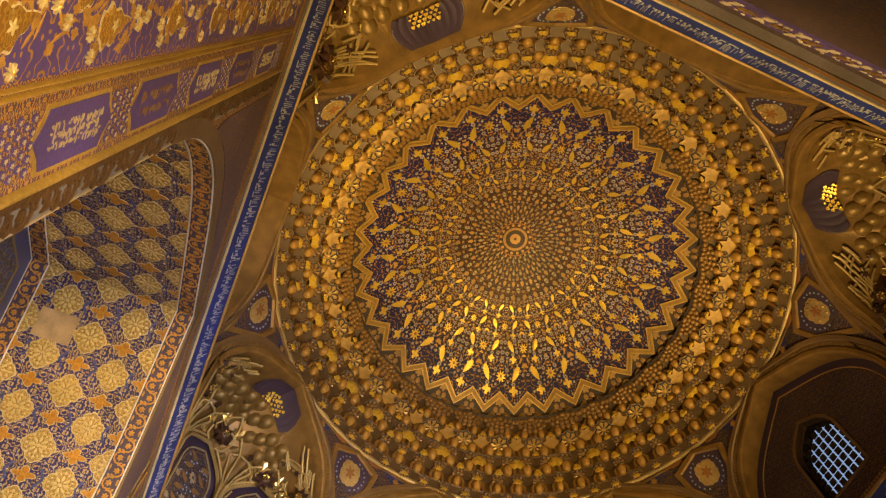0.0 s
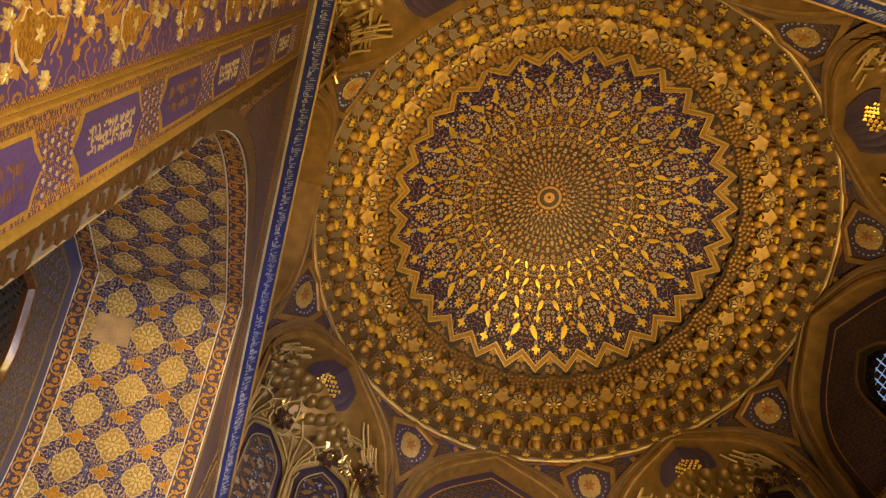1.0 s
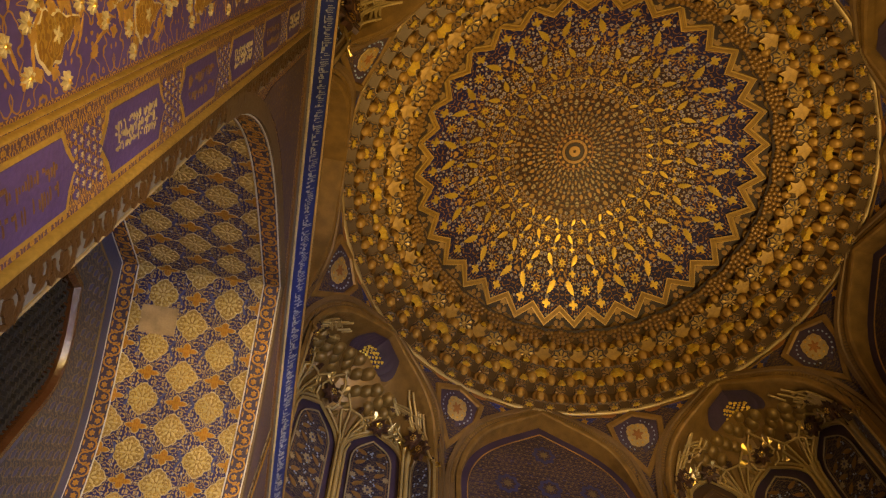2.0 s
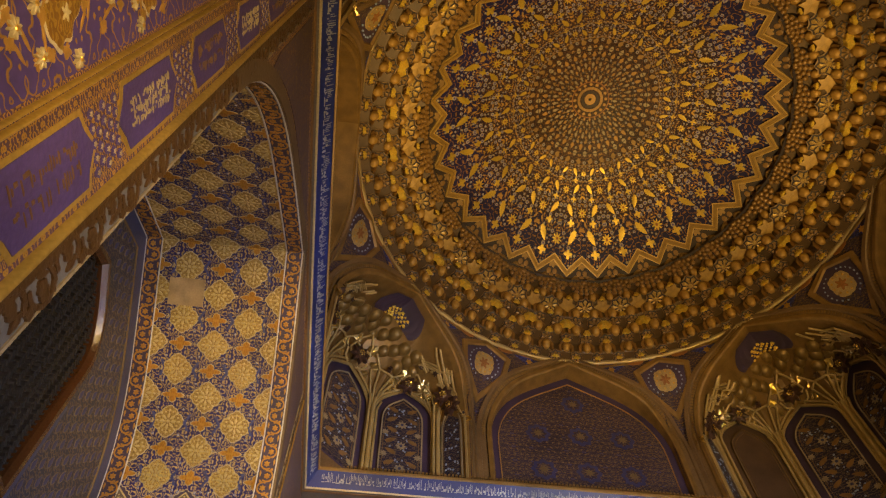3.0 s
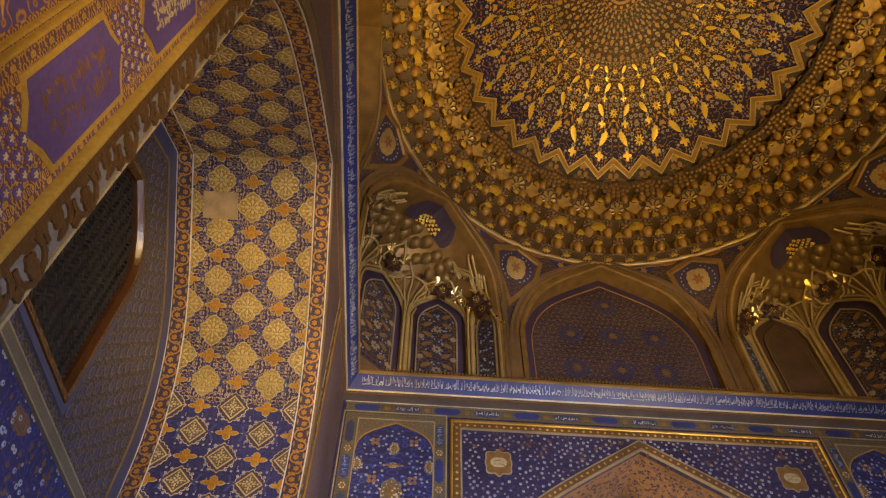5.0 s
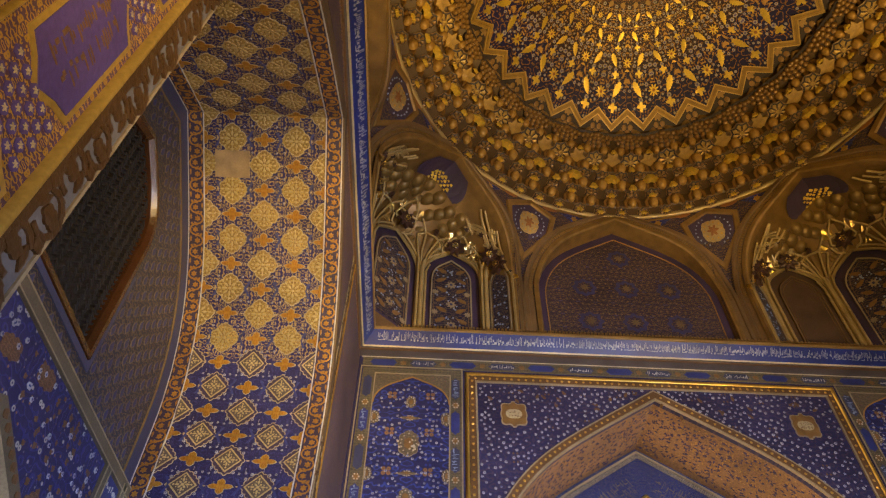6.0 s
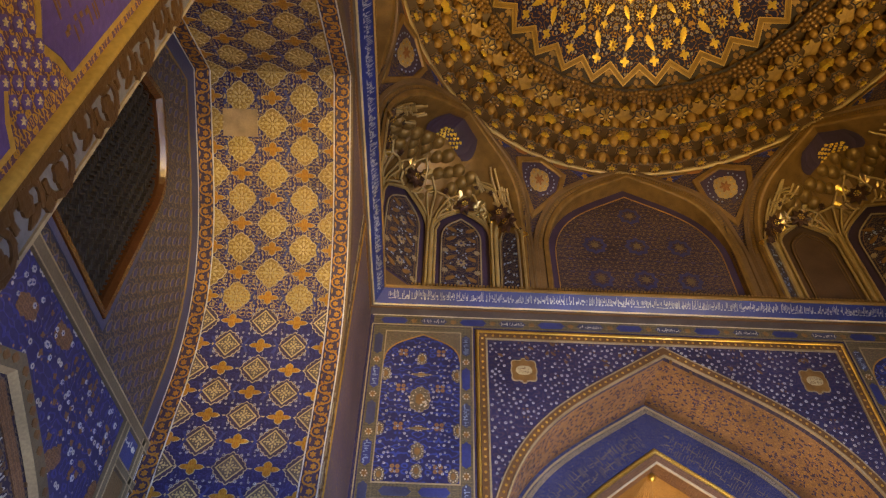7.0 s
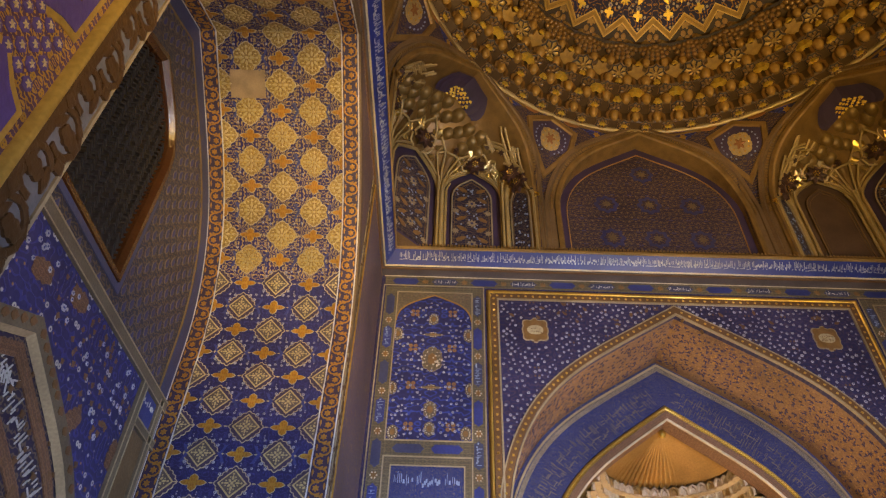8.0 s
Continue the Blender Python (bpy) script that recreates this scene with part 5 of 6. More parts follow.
def circle_band(name, r0, r1, t, mat, wob=0.0):
    global CUR, CTH
    CUR, CTH = 1.0, 0.0
    V, F = [], []
    n = 128
    for i in range(n):
        a = 2 * math.pi * i / n
        for rr, w in ((r0, 0.0), (r0, t), (r1, t), (r1, 0.0)):
            V.append(dfn(a, rr - 1.0, w))
    for i in range(n):
        j2 = (i + 1) % n
        F += [(i * 4 + q, i * 4 + q + 1, j2 * 4 + q + 1, j2 * 4 + q) for q in range(3)]
    return mk(name, V, F, mat, [(i // 4 * 0.05, 0.02 * (i % 4)) for i in range(len(V))], dome)


for r0, r1, mat in ((1.555, 1.567, "gilt_dull"), (1.265, 1.277, "gilt_dull"), (1.05, 1.062, "outline"), (0.80, 0.815, "outline"), (0.56, 0.575, "outline"), (0.35, 0.365, "rust"), (0.20, 0.25, "gilt_dull"), (0.125, 0.17, "outline"), (0.03, 0.11, "ochre")):
    circle_band("ring_band", r0, r1, 0.008, mat)
ring_of("bead", 0.305, 16, 0.0, BEAD(0.034), "ochre", 0.010, 0, 0, "blossoms")
ring_of("bead", 0.225, 20, 0.0, BEAD(0.016), "rust", 0.013, 0, 0, "blossoms")
CUR, CTH = 0.5, 0.0
# zigzag
for off, wd, t, mat in ((0.0, 0.11, 0.03, "star_gold"), (-0.008, 0.020, 0.042, "rosette_gilt"), (0.048, 0.008, 0.036, "rib_dark"), (0.095, 0.020, 0.042, "rosette_gilt"), (0.11, 0.0, 0.012, "outline")):
    V, F = [], []
    CUR, CTH = 1.0, 0.0
    for i in range(64):
        th = TH0 + STEP * i / 2
        rm = 3.09 if i % 2 == 0 else 2.85
        end = rm + off + wd if wd else 3.34
        for rr, w in ((rm + off, 0.0), (rm + off, t), (end, t), (end, 0.0)):
            V.append(dfn(th, rr - 1.0, w))
    for i in range(64):
        j2 = (i + 1) % 64
        F += [(i * 4 + q, i * 4 + q + 1, j2 * 4 + q + 1, j2 * 4 + q) for q in range(3)]
    mk("zigzag_band", V, F, mat, [(0.1 * (i // 4), 0.02 * (i % 4)) for i in range(len(V))], dome, label="zigzag gilt band")

FAN = polar(lambda a: 0.10 * (0.62 + 0.38 * abs(math.cos(3.5 * a))) if math.sin(a) > -0.05 else 0.012, 48)
ring_of("fan", 2.99, 32, 0.5, FAN, "gilt_dull", 0.022, 0, 0, "gilt_fan")
PEARL = polar(lambda a: 0.047, 10)
for rr, offs in ((3.14, (-0.1, 0.1)), (3.215, (-0.2, 0.0, 0.2)), (3.29, (-0.3, -0.1, 0.1, 0.3))):
    for o in offs:
        ring_of("scale", rr, 32, 0.5 + o, PEARL, "cup", 0.03, 0, 0, "pearl_scales")
for p in dome.data.polygons:
    rr = math.hypot(p.center.x, p.center.y)
    p.material_index = 0 if rr > 2.25 else (1 if rr > 1.36 else 2)
dome.data.materials.append(M["dome_mid"])
dome.data.materials.append(M["dome_core"])

# ---- stalactite zone ----
dbase = bpy.data.objects["dome_base"]


def petal_rosette(name, r, n, mat, d=0.03, edge="outline"):
    """Open flower: each petal a raised gilt blade on a wider dark one, round a small boss."""
    V, F, I = [], [], []
    for i in range(n):
        a = 2 * math.pi * i / n
        c, s = math.cos(a), math.sin(a)
        w = r * 0.98 * math.pi / n
        for sc, lift, idx in ((1.0, 0.0, 1), (0.52, 0.016, 0)):
            o = len(V)
            for x, y, z in ((r * 0.20, 0, d * 0.5), (r * 0.64, w * sc, d * 0.4), (r * (0.62 + 0.38 * sc), 0, 0.0), (r * 0.64, -w * sc, d * 0.4), (r * 0.62, 0, d)):
                V.append((x * c - y * s, x * s + y * c, z + lift))
            F += [(o, o + 3, o + 4), (o, o + 4, o + 1), (o + 1, o + 4, o + 2), (o + 4, o + 3, o + 2)]
            I += [idx] * 4
    o = len(V)
    m = 2 * n
    V += [(r * 1.02 * math.cos(math.pi * i / n) * (1.0 if i % 2 == 0 else 0.86), r * 1.02 * math.sin(math.pi * i / n) * (1.0 if i % 2 == 0 else 0.86), -0.006) for i in range(m)]
    V += [(x * 0.92, y * 0.92, -0.05) for x, y, z in V[o:o + m]]
    F += [tuple(o + i for i in range(m))] + [(o + i, o + m + i, o + m + (i + 1) % m, o + (i + 1) % m) for i in range(m)]
    I += [2] * (m + 1)
    o = len(V)
    V += [(0, 0, d * 1.5)] + [(r * 0.2 * math.cos(a), r * 0.2 * math.sin(a), d * 0.7) for a in [2 * math.pi * i / 8 for i in range(8)]]
    F += [(o, o + 1 + i, o + 1 + (i + 1) % 8) for i in range(8)]
    I += [0] * 8
    me = mesh0(name, V, F, mat)
    me.materials.append(M[edge])
    me.materials.append(M["cup"])
    me.polygons.foreach_set("material_index", I)
    return me


def star_plate(name, r, n, mat, d=0.03):
    S = star(n, r, r * 0.58)
    V = [(0, 0, d)] + [(x, y, d * 0.35) for x, y in S] + [(x * 1.04, y * 1.04, -0.05) for x, y in S]
    k = len(S)
    F = []
    for i in range(k):
        j2 = (i + 1) % k
        F += [(0, 1 + i, 1 + j2), (1 + i, 1 + k + i, 1 + k + j2, 1 + j2)]
    return mesh0(name, V, F, mat)


def bulb(name, r, h, mat, seg=9):
    prof = [(0.0, 0.12), (0.45, 0.05), (0.80, 0.28), (1.0, 0.52), (0.92, 0.74), (0.6, 0.92), (0.0, 1.0)]
    V, F = [], []
    for q, z in prof:
        for i in range(seg):
            a = 2 * math.pi * i / seg
            V.append((q * r * math.cos(a), h * (z - 0.5), q * r * math.sin(a)))
    for j2 in range(len(prof) - 1):
        for i in range(seg):
            k = (i + 1) % seg
            F.append((j2 * seg + i, (j2 + 1) * seg + i, (j2 + 1) * seg + k, j2 * seg + k))
    return mesh0(name, V, F, mat, True)


def pyramid(name, r, mat):
    """Small gem of folded gilt facets that widens downwards."""
    top = [(-r * 0.35, r * 0.7, 0.0), (r * 0.35, r * 0.7, 0.0)]
    low = [(-r, -r * 0.35, 0.0), (-r * 0.45, -r * 0.75, r * 0.55), (0, -r * 0.55, r * 0.25), (r * 0.45, -r * 0.75, r * 0.55), (r, -r * 0.35, 0.0)]
    V = top + low + [(x, y, -0.05) for x, y, z in low]
    F = [(0, 2, 3), (0, 3, 4), (0, 4, 1), (1, 4, 5), (1, 5, 6), (0, 7, 2), (1, 6, 11)] + [(2 + i, 7 + i, 8 + i, 3 + i) for i in range(4)]
    return mesh0(name, V, F, mat)


def cup_fan(name, r, mat):
    """Cup of pearl-like scales with dark joints under each zigzag point."""
    V, F, I = [], [], []
    B = [(r * 1.12 * math.cos(a), r * 0.95 * math.sin(a) + r * 0.35, -0.005) for a in [math.pi * (0.96 + 1.08 * i / 14) for i in range(15)]]
    V += B + [(x, y, -0.07) for x, y, z in B]
    F += [tuple(range(15))] + [(i, 15 + i, 16 + i, i + 1) for i in range(14)]
    I += [1] * 15
    for row, (rr, n) in enumerate(((0.92, 8), (0.64, 6), (0.36, 4), (0.1, 2))):
        for i in range(n):
            a = math.pi * (1.02 + 0.96 * (i + 0.5) / n)
            cx, cy = r * rr * 1.05 * math.cos(a), r * rr * 0.9 * math.sin(a) + r * 0.33
            o = len(V)
            q = r * 0.165
            V += [(cx, cy, 0.045)] + [(cx + q * 0.6 * math.cos(t), cy + q * 0.6 * math.sin(t), 0.036) for t in [math.pi * m / 4 for m in range(8)]] + [(cx + q * math.cos(t), cy + q * math.sin(t), 0.0) for t in [math.pi * m / 4 for m in range(8)]]
            F += [(o, o + 1 + m, o + 1 + (m + 1) % 8) for m in range(8)] + [(o + 1 + m, o + 9 + m, o + 9 + (m + 1) % 8, o + 1 + (m + 1) % 8) for m in range(8)]
            I += [0] * 16
    me = mesh0(name, V, F, mat)
    me.materials.append(M["outline"])
    me.polygons.foreach_set("material_index", I)
    return me


R_big, R_small = petal_rosette("rosette", 0.235, 8, "rosette_gilt"), petal_rosette("rosette_small", 0.135, 7, "cup", 0.02)
S_six = star_plate("star", 0.225, 6, "star_gold", 0.014)
B_sm = bulb("bulb", 0.086, 0.22, "bulb")
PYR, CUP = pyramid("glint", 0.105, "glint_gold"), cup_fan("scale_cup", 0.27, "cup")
HOODC = cell_mesh("hood_cell", 0.20, 0.24, 0.05, "gilt_dull")
jig = random.Random(3)
# cells coloured dark, with the shade of their hollows painted in
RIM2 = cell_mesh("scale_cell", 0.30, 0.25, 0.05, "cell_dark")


def down(name, me, i, n, phase, scale=1.0, tilt=0.35, dr=0.11, dz=-0.02):
    """Pieces under tier i, looking down and a little inwards."""
    r, z = TIERS[i]
    for q in range(n):
        th = TH0 + phase * STEP + 2 * math.pi * q / n
        c, t = Vector((-math.cos(th), -math.sin(th), 0)), Vector((math.sin(th), -math.cos(th), 0))
        put(name, me, ((r - dr) * -c.x, (r - dr) * -c.y, z + dz), t, c * math.cos(tilt) + Vector((0, 0, math.sin(tilt))), dbase, scale * jig.uniform(0.94, 1.06))


def front(name, me, i, n, phase, scale=1.0, dr=0.22, dz=0.0):
    """Pieces on the riser of tier i, looking inwards."""
    r, z = TIERS[i]
    for q in range(n):
        th = TH0 + phase * STEP + 2 * math.pi * q / n
        c, t = Vector((-math.cos(th), -math.sin(th), 0)), Vector((math.sin(th), -math.cos(th), 0))
        put(name, me, ((r - dr) * -c.x, (r - dr) * -c.y, z + dz), t, Vector((0, 0, 1)) + c * 0.25, dbase, scale * jig.uniform(0.94, 1.06))


down("scale_cup", CUP, 4, 32, 0.5, 1.08, 0.75, 0.19, 0.0)
down("star", S_six, 3, 32, 0.0, 0.80, 0.30, 0.12, -0.03)
down("rosette", R_big, 3, 32, 0.5, 0.88, 0.30, 0.11, -0.05)
for i, ph, sc in ((2, 0.25, 1.10), (1, 0.0, 1.05), (0, 0.25, 0.95)):
    down("rosette", R_small, i, 64, ph, sc, 0.10, 0.12, -0.012)
for i, ph in ((0, 0.0), (1, 0.25), (2, 0.25), (3, 0.25)):
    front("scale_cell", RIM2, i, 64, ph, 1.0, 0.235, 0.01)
    front("bulb", B_sm, i, 64, ph, (0.95, 1.05, 1.05, 0.85)[i], 0.255, 0.10)
front("hood_cell", HOODC, 4, 64, 0.25, 0.9, 0.235, 0.01)
# gems whose bright colour stands for reflected lamplight
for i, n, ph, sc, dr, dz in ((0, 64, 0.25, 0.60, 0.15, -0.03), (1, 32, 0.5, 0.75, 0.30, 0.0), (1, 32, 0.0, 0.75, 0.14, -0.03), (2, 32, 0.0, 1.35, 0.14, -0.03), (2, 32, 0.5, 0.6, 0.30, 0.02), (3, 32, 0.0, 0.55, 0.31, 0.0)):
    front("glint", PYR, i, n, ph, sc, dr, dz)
# lip of the drum
V, F = [], []
for i in range(128):
    a = 2 * math.pi * i / 128
    for rr, z in ((4.33, 9.93), (4.30, 9.91), (4.26, 9.93), (4.25, 9.98), (4.30, 10.03)):
        V.append((rr * math.cos(a), rr * math.sin(a), z))
for i in range(128):
    j2 = (i + 1) % 128
    F += [(i * 5 + q, i * 5 + q + 1, j2 * 5 + q + 1, j2 * 5 + q) for q in range(4)]
mk("gilt_lip", V, F, "cream_gilt", None, dbase, smooth=True)

# ---- transition: arch frames, lozenges, hood panels ----
HAB = arch(1.58, 8.0, 9.82, 16, 0.0, 6.87)
shells = sorted([o for o in bpy.data.objects if o.name.startswith("transition_shell")], key=lambda o: o.name)
def shmap(k):
    mp0 = side(k / 2, 0)
    return lambda u, z, w=0.0: mp0(u, z, -(shell(max(-2.1, min(2.1, u)), z) - w))

for k in range(8):
    mpk, par = shmap(k), shells[k]
    strip("arch_rib", HAB, [(0.0, -0.55), (0.0, 0.05), (0.03, 0.07), (0.09, 0.06)], mpk, "rib", par, label="broad gilt rib round the arch")
    strip("arch_rib", HAB, [(0.09, 0.0), (0.10, 0.03), (0.19, 0.03), (0.20, 0.06), (0.265, 0.055), (0.27, 0.0)], mpk, "rib_dark", par)
    V, F = [], []
    for p, q in zip(HAB[1:], HAB[2:-1]):
        ln2 = math.hypot(q[0] - p[0], q[1] - p[1])
        nx, nz = -(q[1] - p[1]) / ln2, (q[0] - p[0]) / ln2
        kk = max(1, round(ln2 / 0.042))
        for i in range(kk):
            f = (i + 0.5) / kk
            cu, cz = p[0] + (q[0] - p[0]) * f, p[1] + (q[1] - p[1]) * f
            o = len(V)
            for a, b2 in ((0.125, -0.012), (0.165, -0.012), (0.165, 0.012), (0.125, 0.012)):
                V.append(mpk(cu + nx * a + nz * b2, cz + nz * a - nx * b2, 0.045))
            for a, b2 in ((0.125, -0.012), (0.165, -0.012), (0.165, 0.012), (0.125, 0.012)):
                V.append(mpk(cu + nx * a + nz * b2, cz + nz * a - nx * b2, 0.02))
            F += [(o, o + 1, o + 2, o + 3)] + [(o + i2, o + 4 + i2, o + 4 + (i2 + 1) % 4, o + (i2 + 1) % 4) for i2 in range(4)]
    mk("bead_row", V, F, "rib", None, par, kind="stuff")


def ringpt(th0):
    def f(a, b, w):
        th = th0 - a / 4.6
        i = round((math.degrees(th) - 90) / 45)
        d = th - radians(90 + 45 * i)
        z = b
        s = max(0.0, min(1.0, (z - 8.3) / (RING_Z - 8.3)))
        s = s * s * (3 - 2 * s)
        r = APO / math.cos(d) * (1 - s) + RING_R * s - w
        return (r * math.cos(th), r * math.sin(th), z)
    return f


for i in range(8):
    th = radians(22.5 + 45 * i)
    f = ringpt(th)
    loz = [(0.0, 8.86), (0.36, 9.28), (0.43, 9.60), (0.0, 9.80), (-0.43, 9.60), (-0.36, 9.28)]
    V, F = [], []
    n = len(loz)
    for sc, w in ((1.30, 0.0), (1.26, 0.05), (1.03, 0.055), (0.98, 0.02)):
        V += [f(a * sc, 9.42 + (b - 9.42) * sc, w) for a, b in loz]
    F = [(q * n + m, q * n + (m + 1) % n, (q + 1) * n + (m + 1) % n, (q + 1) * n + m) for q in range(3) for m in range(n)]
    lz = mk("lozenge_panel", V, F, "rib", None, label="gilt framed blue lozenge with a cream medallion", category="wall panel", group="lozenges under the dome")
    plaque("blue_field", [(0.0, 9.40, 0, [(a, b - 9.40) for a, b in loz])], f, "violet_dark", lz, 0.022)
    plaque("medallion", [(0.0, 9.42, 0, polar(lambda t: 0.235 * (0.86 + 0.05 * math.cos(4 * t + math.pi) + 0.06 * abs(math.sin(6 * t))), 48))], f, "cream_gilt", lz, 0.04)
    plaque("medallion_heart", [(0.0, 9.42, 0, polar(lambda t: 0.11 * (0.75 + 0.25 * math.cos(6 * t)), 36))], f, "rust", lz, 0.05)
    plaque("gilt_dots", [(0.16 * math.cos(t), 9.42 + 0.16 * math.sin(t), 0, ringshape(0.022)) for t in [math.pi / 5 * m for m in range(10)]], f, "gilt", lz, 0.05, kind="stuff")
    plaque("blossoms", [(0.31 * math.cos(t), 9.42 + 0.27 * math.sin(t), 0, ringshape(0.016)) for t in [math.pi / 11 * m for m in range(22)] if abs(math.sin(t)) < 0.95], f, "paleblue", lz, 0.034, kind="stuff")
    # small triangles and scallops under the lip
    for sg in (-1, 1):
        tri = [(sg * 0.66, 9.86), (sg * 1.18, 9.80), (sg * 1.02, 9.62)]
        if sg < 0:
            tri = tri[::-1]
        cx, cz = sum(q[0] for q in tri) / 3, sum(q[1] for q in tri) / 3
        plaque("triangle", [(cx, cz, 0, [(a - cx, b - cz) for a, b in tri])], f, "tile_plain", shells[0], 0.012)
        plaque("star", [(cx, cz, 0, star(6, 0.075, 0.045))], f, "gilt", shells[0], 0.02)
        strip("rib_line", [(sg * 0.60, 9.88), (sg * 1.25, 9.84)], flatband(0.03, 0.03), lambda u, z, w=0.0: f(u, z, w), "rib", shells[0])
for i in range(64):
    th = 2 * math.pi * i / 64
    f = ringpt(th)
    plaque("scallop", [(0, 9.885, 0, [(0.17 * math.cos(t), 0.075 * math.sin(t) + 0.02) for t in [math.pi + math.pi * m / 8 for m in range(9)]])], f, "rust" if i % 2 else "violet", shells[0], 0.012)

hoods = [o for o in bpy.data.objects if o.name.startswith("hood_panel")]
for k, h in zip((0, 1, 2, 3), sorted(hoods, key=lambda o: o.name)):
    hf = side(k, HP)
    hfn = lambda a, b, w: hf(a, b, w)
    strip("inner_band", arch(1.46, 8.0, 9.66, 14, 0.0, 6.87), [(0, 0.0), (0, 0.012), (0.14, 0.012), (0.14, 0.0)], hf, "violet_dark", h)
    strip("edge_line", arch(1.44, 8.0, 9.63, 14, 0.0, 6.87), flatband(0.014, 0.016), hf, "ochre", h)
    if k == 3:
        continue
    for z, us in ((7.5, (-0.74, 0.0, 0.74)), (8.3, (-0.74, 0.0, 0.74)), (9.1, (0.0,))):
        for u2 in us:
            plaque("ring_rosette", [(u2, z, 0, polar(lambda t: 0.22 * (0.9 + 0.1 * math.cos(8 * t)), 40))], hfn, "blue_dim", h, 0.008)
            plaque("ring_rosette", [(u2, z, 0, polar(lambda t: 0.15 * (0.88 + 0.12 * math.cos(8 * t)), 40))], hfn, "panel_dark", h, 0.011)
            plaque("ring_rosette", [(u2, z, 0, polar(lambda t: 0.085 * (0.8 + 0.2 * math.cos(8 * t)), 40))], hfn, "ochre_dim", h, 0.014)
    pts = []
    for r2 in range(26):
        for c in range(28):
            u, z = -1.4 + 0.105 * c + (0.05 if r2 % 2 else 0), 6.95 + 0.105 * r2
            if z < 9.55 - 0.62 * abs(u) and abs(u) < 1.4:
                pts.append((u, z, 0, star(4, 0.022, 0.012)))
    plaque("small_stars", pts, hfn, "ochre_dim", h, 0.006, kind="stuff")

# east window with a pierced grille
HE = side(3, HP)
WE_ = arch(0.44, 8.35, 8.92, 10, -0.03, 7.55)
bpy.data.objects["hood_panel.003"].data = plate("hood_panel_pierced", rect(-1.9, 6.7, 1.9, 10.0), [WE_], HE, 0.1, "panel_dark").data
bpy.data.objects.remove(bpy.data.objects["hood_panel_pierced"])
win = strip("window_2", WE_, [(0.05, 0.0), (0.05, 0.02), (0.0, 0.02), (0.0, -0.3)], HE, "rib_dark", closed=True, kind="structure", label="small arched window with a pierced pale grille", category="window")
holes = []
for r2 in range(10):
    for c in range(7):
        u, z = -0.42 + 0.13 * c, 7.62 + 0.135 * r2
        if z < 8.88 - 0.75 * max(0, abs(u + 0.03) - 0.1) and abs(u + 0.03) < 0.4:
            q = 0.046
            holes.append([(u - q, z - q), (u - q, z + q), (u + q, z + q), (u + q, z - q)])
plate("grille", WE_, holes, side(3, HP + 0.13), 0.03, "dark", win, label="dark grille pierced by small squares")
plaque("grille_studs", [(h[0][0] + 0.046, h[0][1] + 0.046, 0, star(4, 0.03, 0.016)) for h in holes], lambda a, b, w: side(3, HP + 0.13)(a, b, w), "dark", win, 0.004, kind="stuff")

# ---- corner squinches ----
def tube(path, r, seg=6):
    V, F = [], []
    n = len(path)
    for i, p in enumerate(path):
        p = Vector(p)
        t = (Vector(path[min(n - 1, i + 1)]) - Vector(path[max(0, i - 1)])).normalized()
        a = t.cross(Vector((0.3, 0.2, 0.93))).normalized()
        b = t.cross(a)
        V += [tuple(p + (a * math.cos(2 * math.pi * q / seg) + b * math.sin(2 * math.pi * q / seg)) * r) for q in range(seg)]
    for i in range(n - 1):
        F += [(i * seg + q, i * seg + (q + 1) % seg, (i + 1) * seg + (q + 1) % seg, (i + 1) * seg + q) for q in range(seg)]
    return V, F


POLY = [(-1.60, 4.42), (-1.50, 5.05), (-0.62, 5.77), (0.62, 5.77), (1.50, 5.05), (1.60, 4.42)]
PL = [0.0]
for p, q in zip(POLY, POLY[1:]):
    PL.append(PL[-1] + math.hypot(q[0] - p[0], q[1] - p[1]))


def on_poly(a):
    s = a * PL[-1]
    k = 0
    while k < len(PL) - 2 and PL[k + 1] < s:
        k += 1
    f = (s - PL[k]) / (PL[k + 1] - PL[k])
    return POLY[k][0] + f * (POLY[k + 1][0] - POLY[k][0]), POLY[k][1] + f * (POLY[k + 1][1] - POLY[k][1])


def zarch(u):
    q = min(1.0, abs(u) / 1.58)
    return 8.0 + 1.82 * (1 - 0.5 * q) * math.sqrt(max(0.0, 1 - q ** 6))


JOINTS = [PL[i] / PL[-1] for i in range(6)]
ZHEAD, ZCROWN = 8.42, 9.02


def zfoot(a):
    """Foot of the vault: low at the columns, arching up over each panel."""
    for a0, a1 in zip(JOINTS, JOINTS[1:]):
        if a <= a1 + 1e-9:
            q = abs(2 * (a - a0) / (a1 - a0) - 1)
            crown = ZCROWN if a1 - a0 > 0.2 else ZCROWN - 0.22
            return ZHEAD + (crown - ZHEAD) * (1 - 0.45 * q) * math.sqrt(max(0.0, 1 - q ** 4))
    return ZHEAD


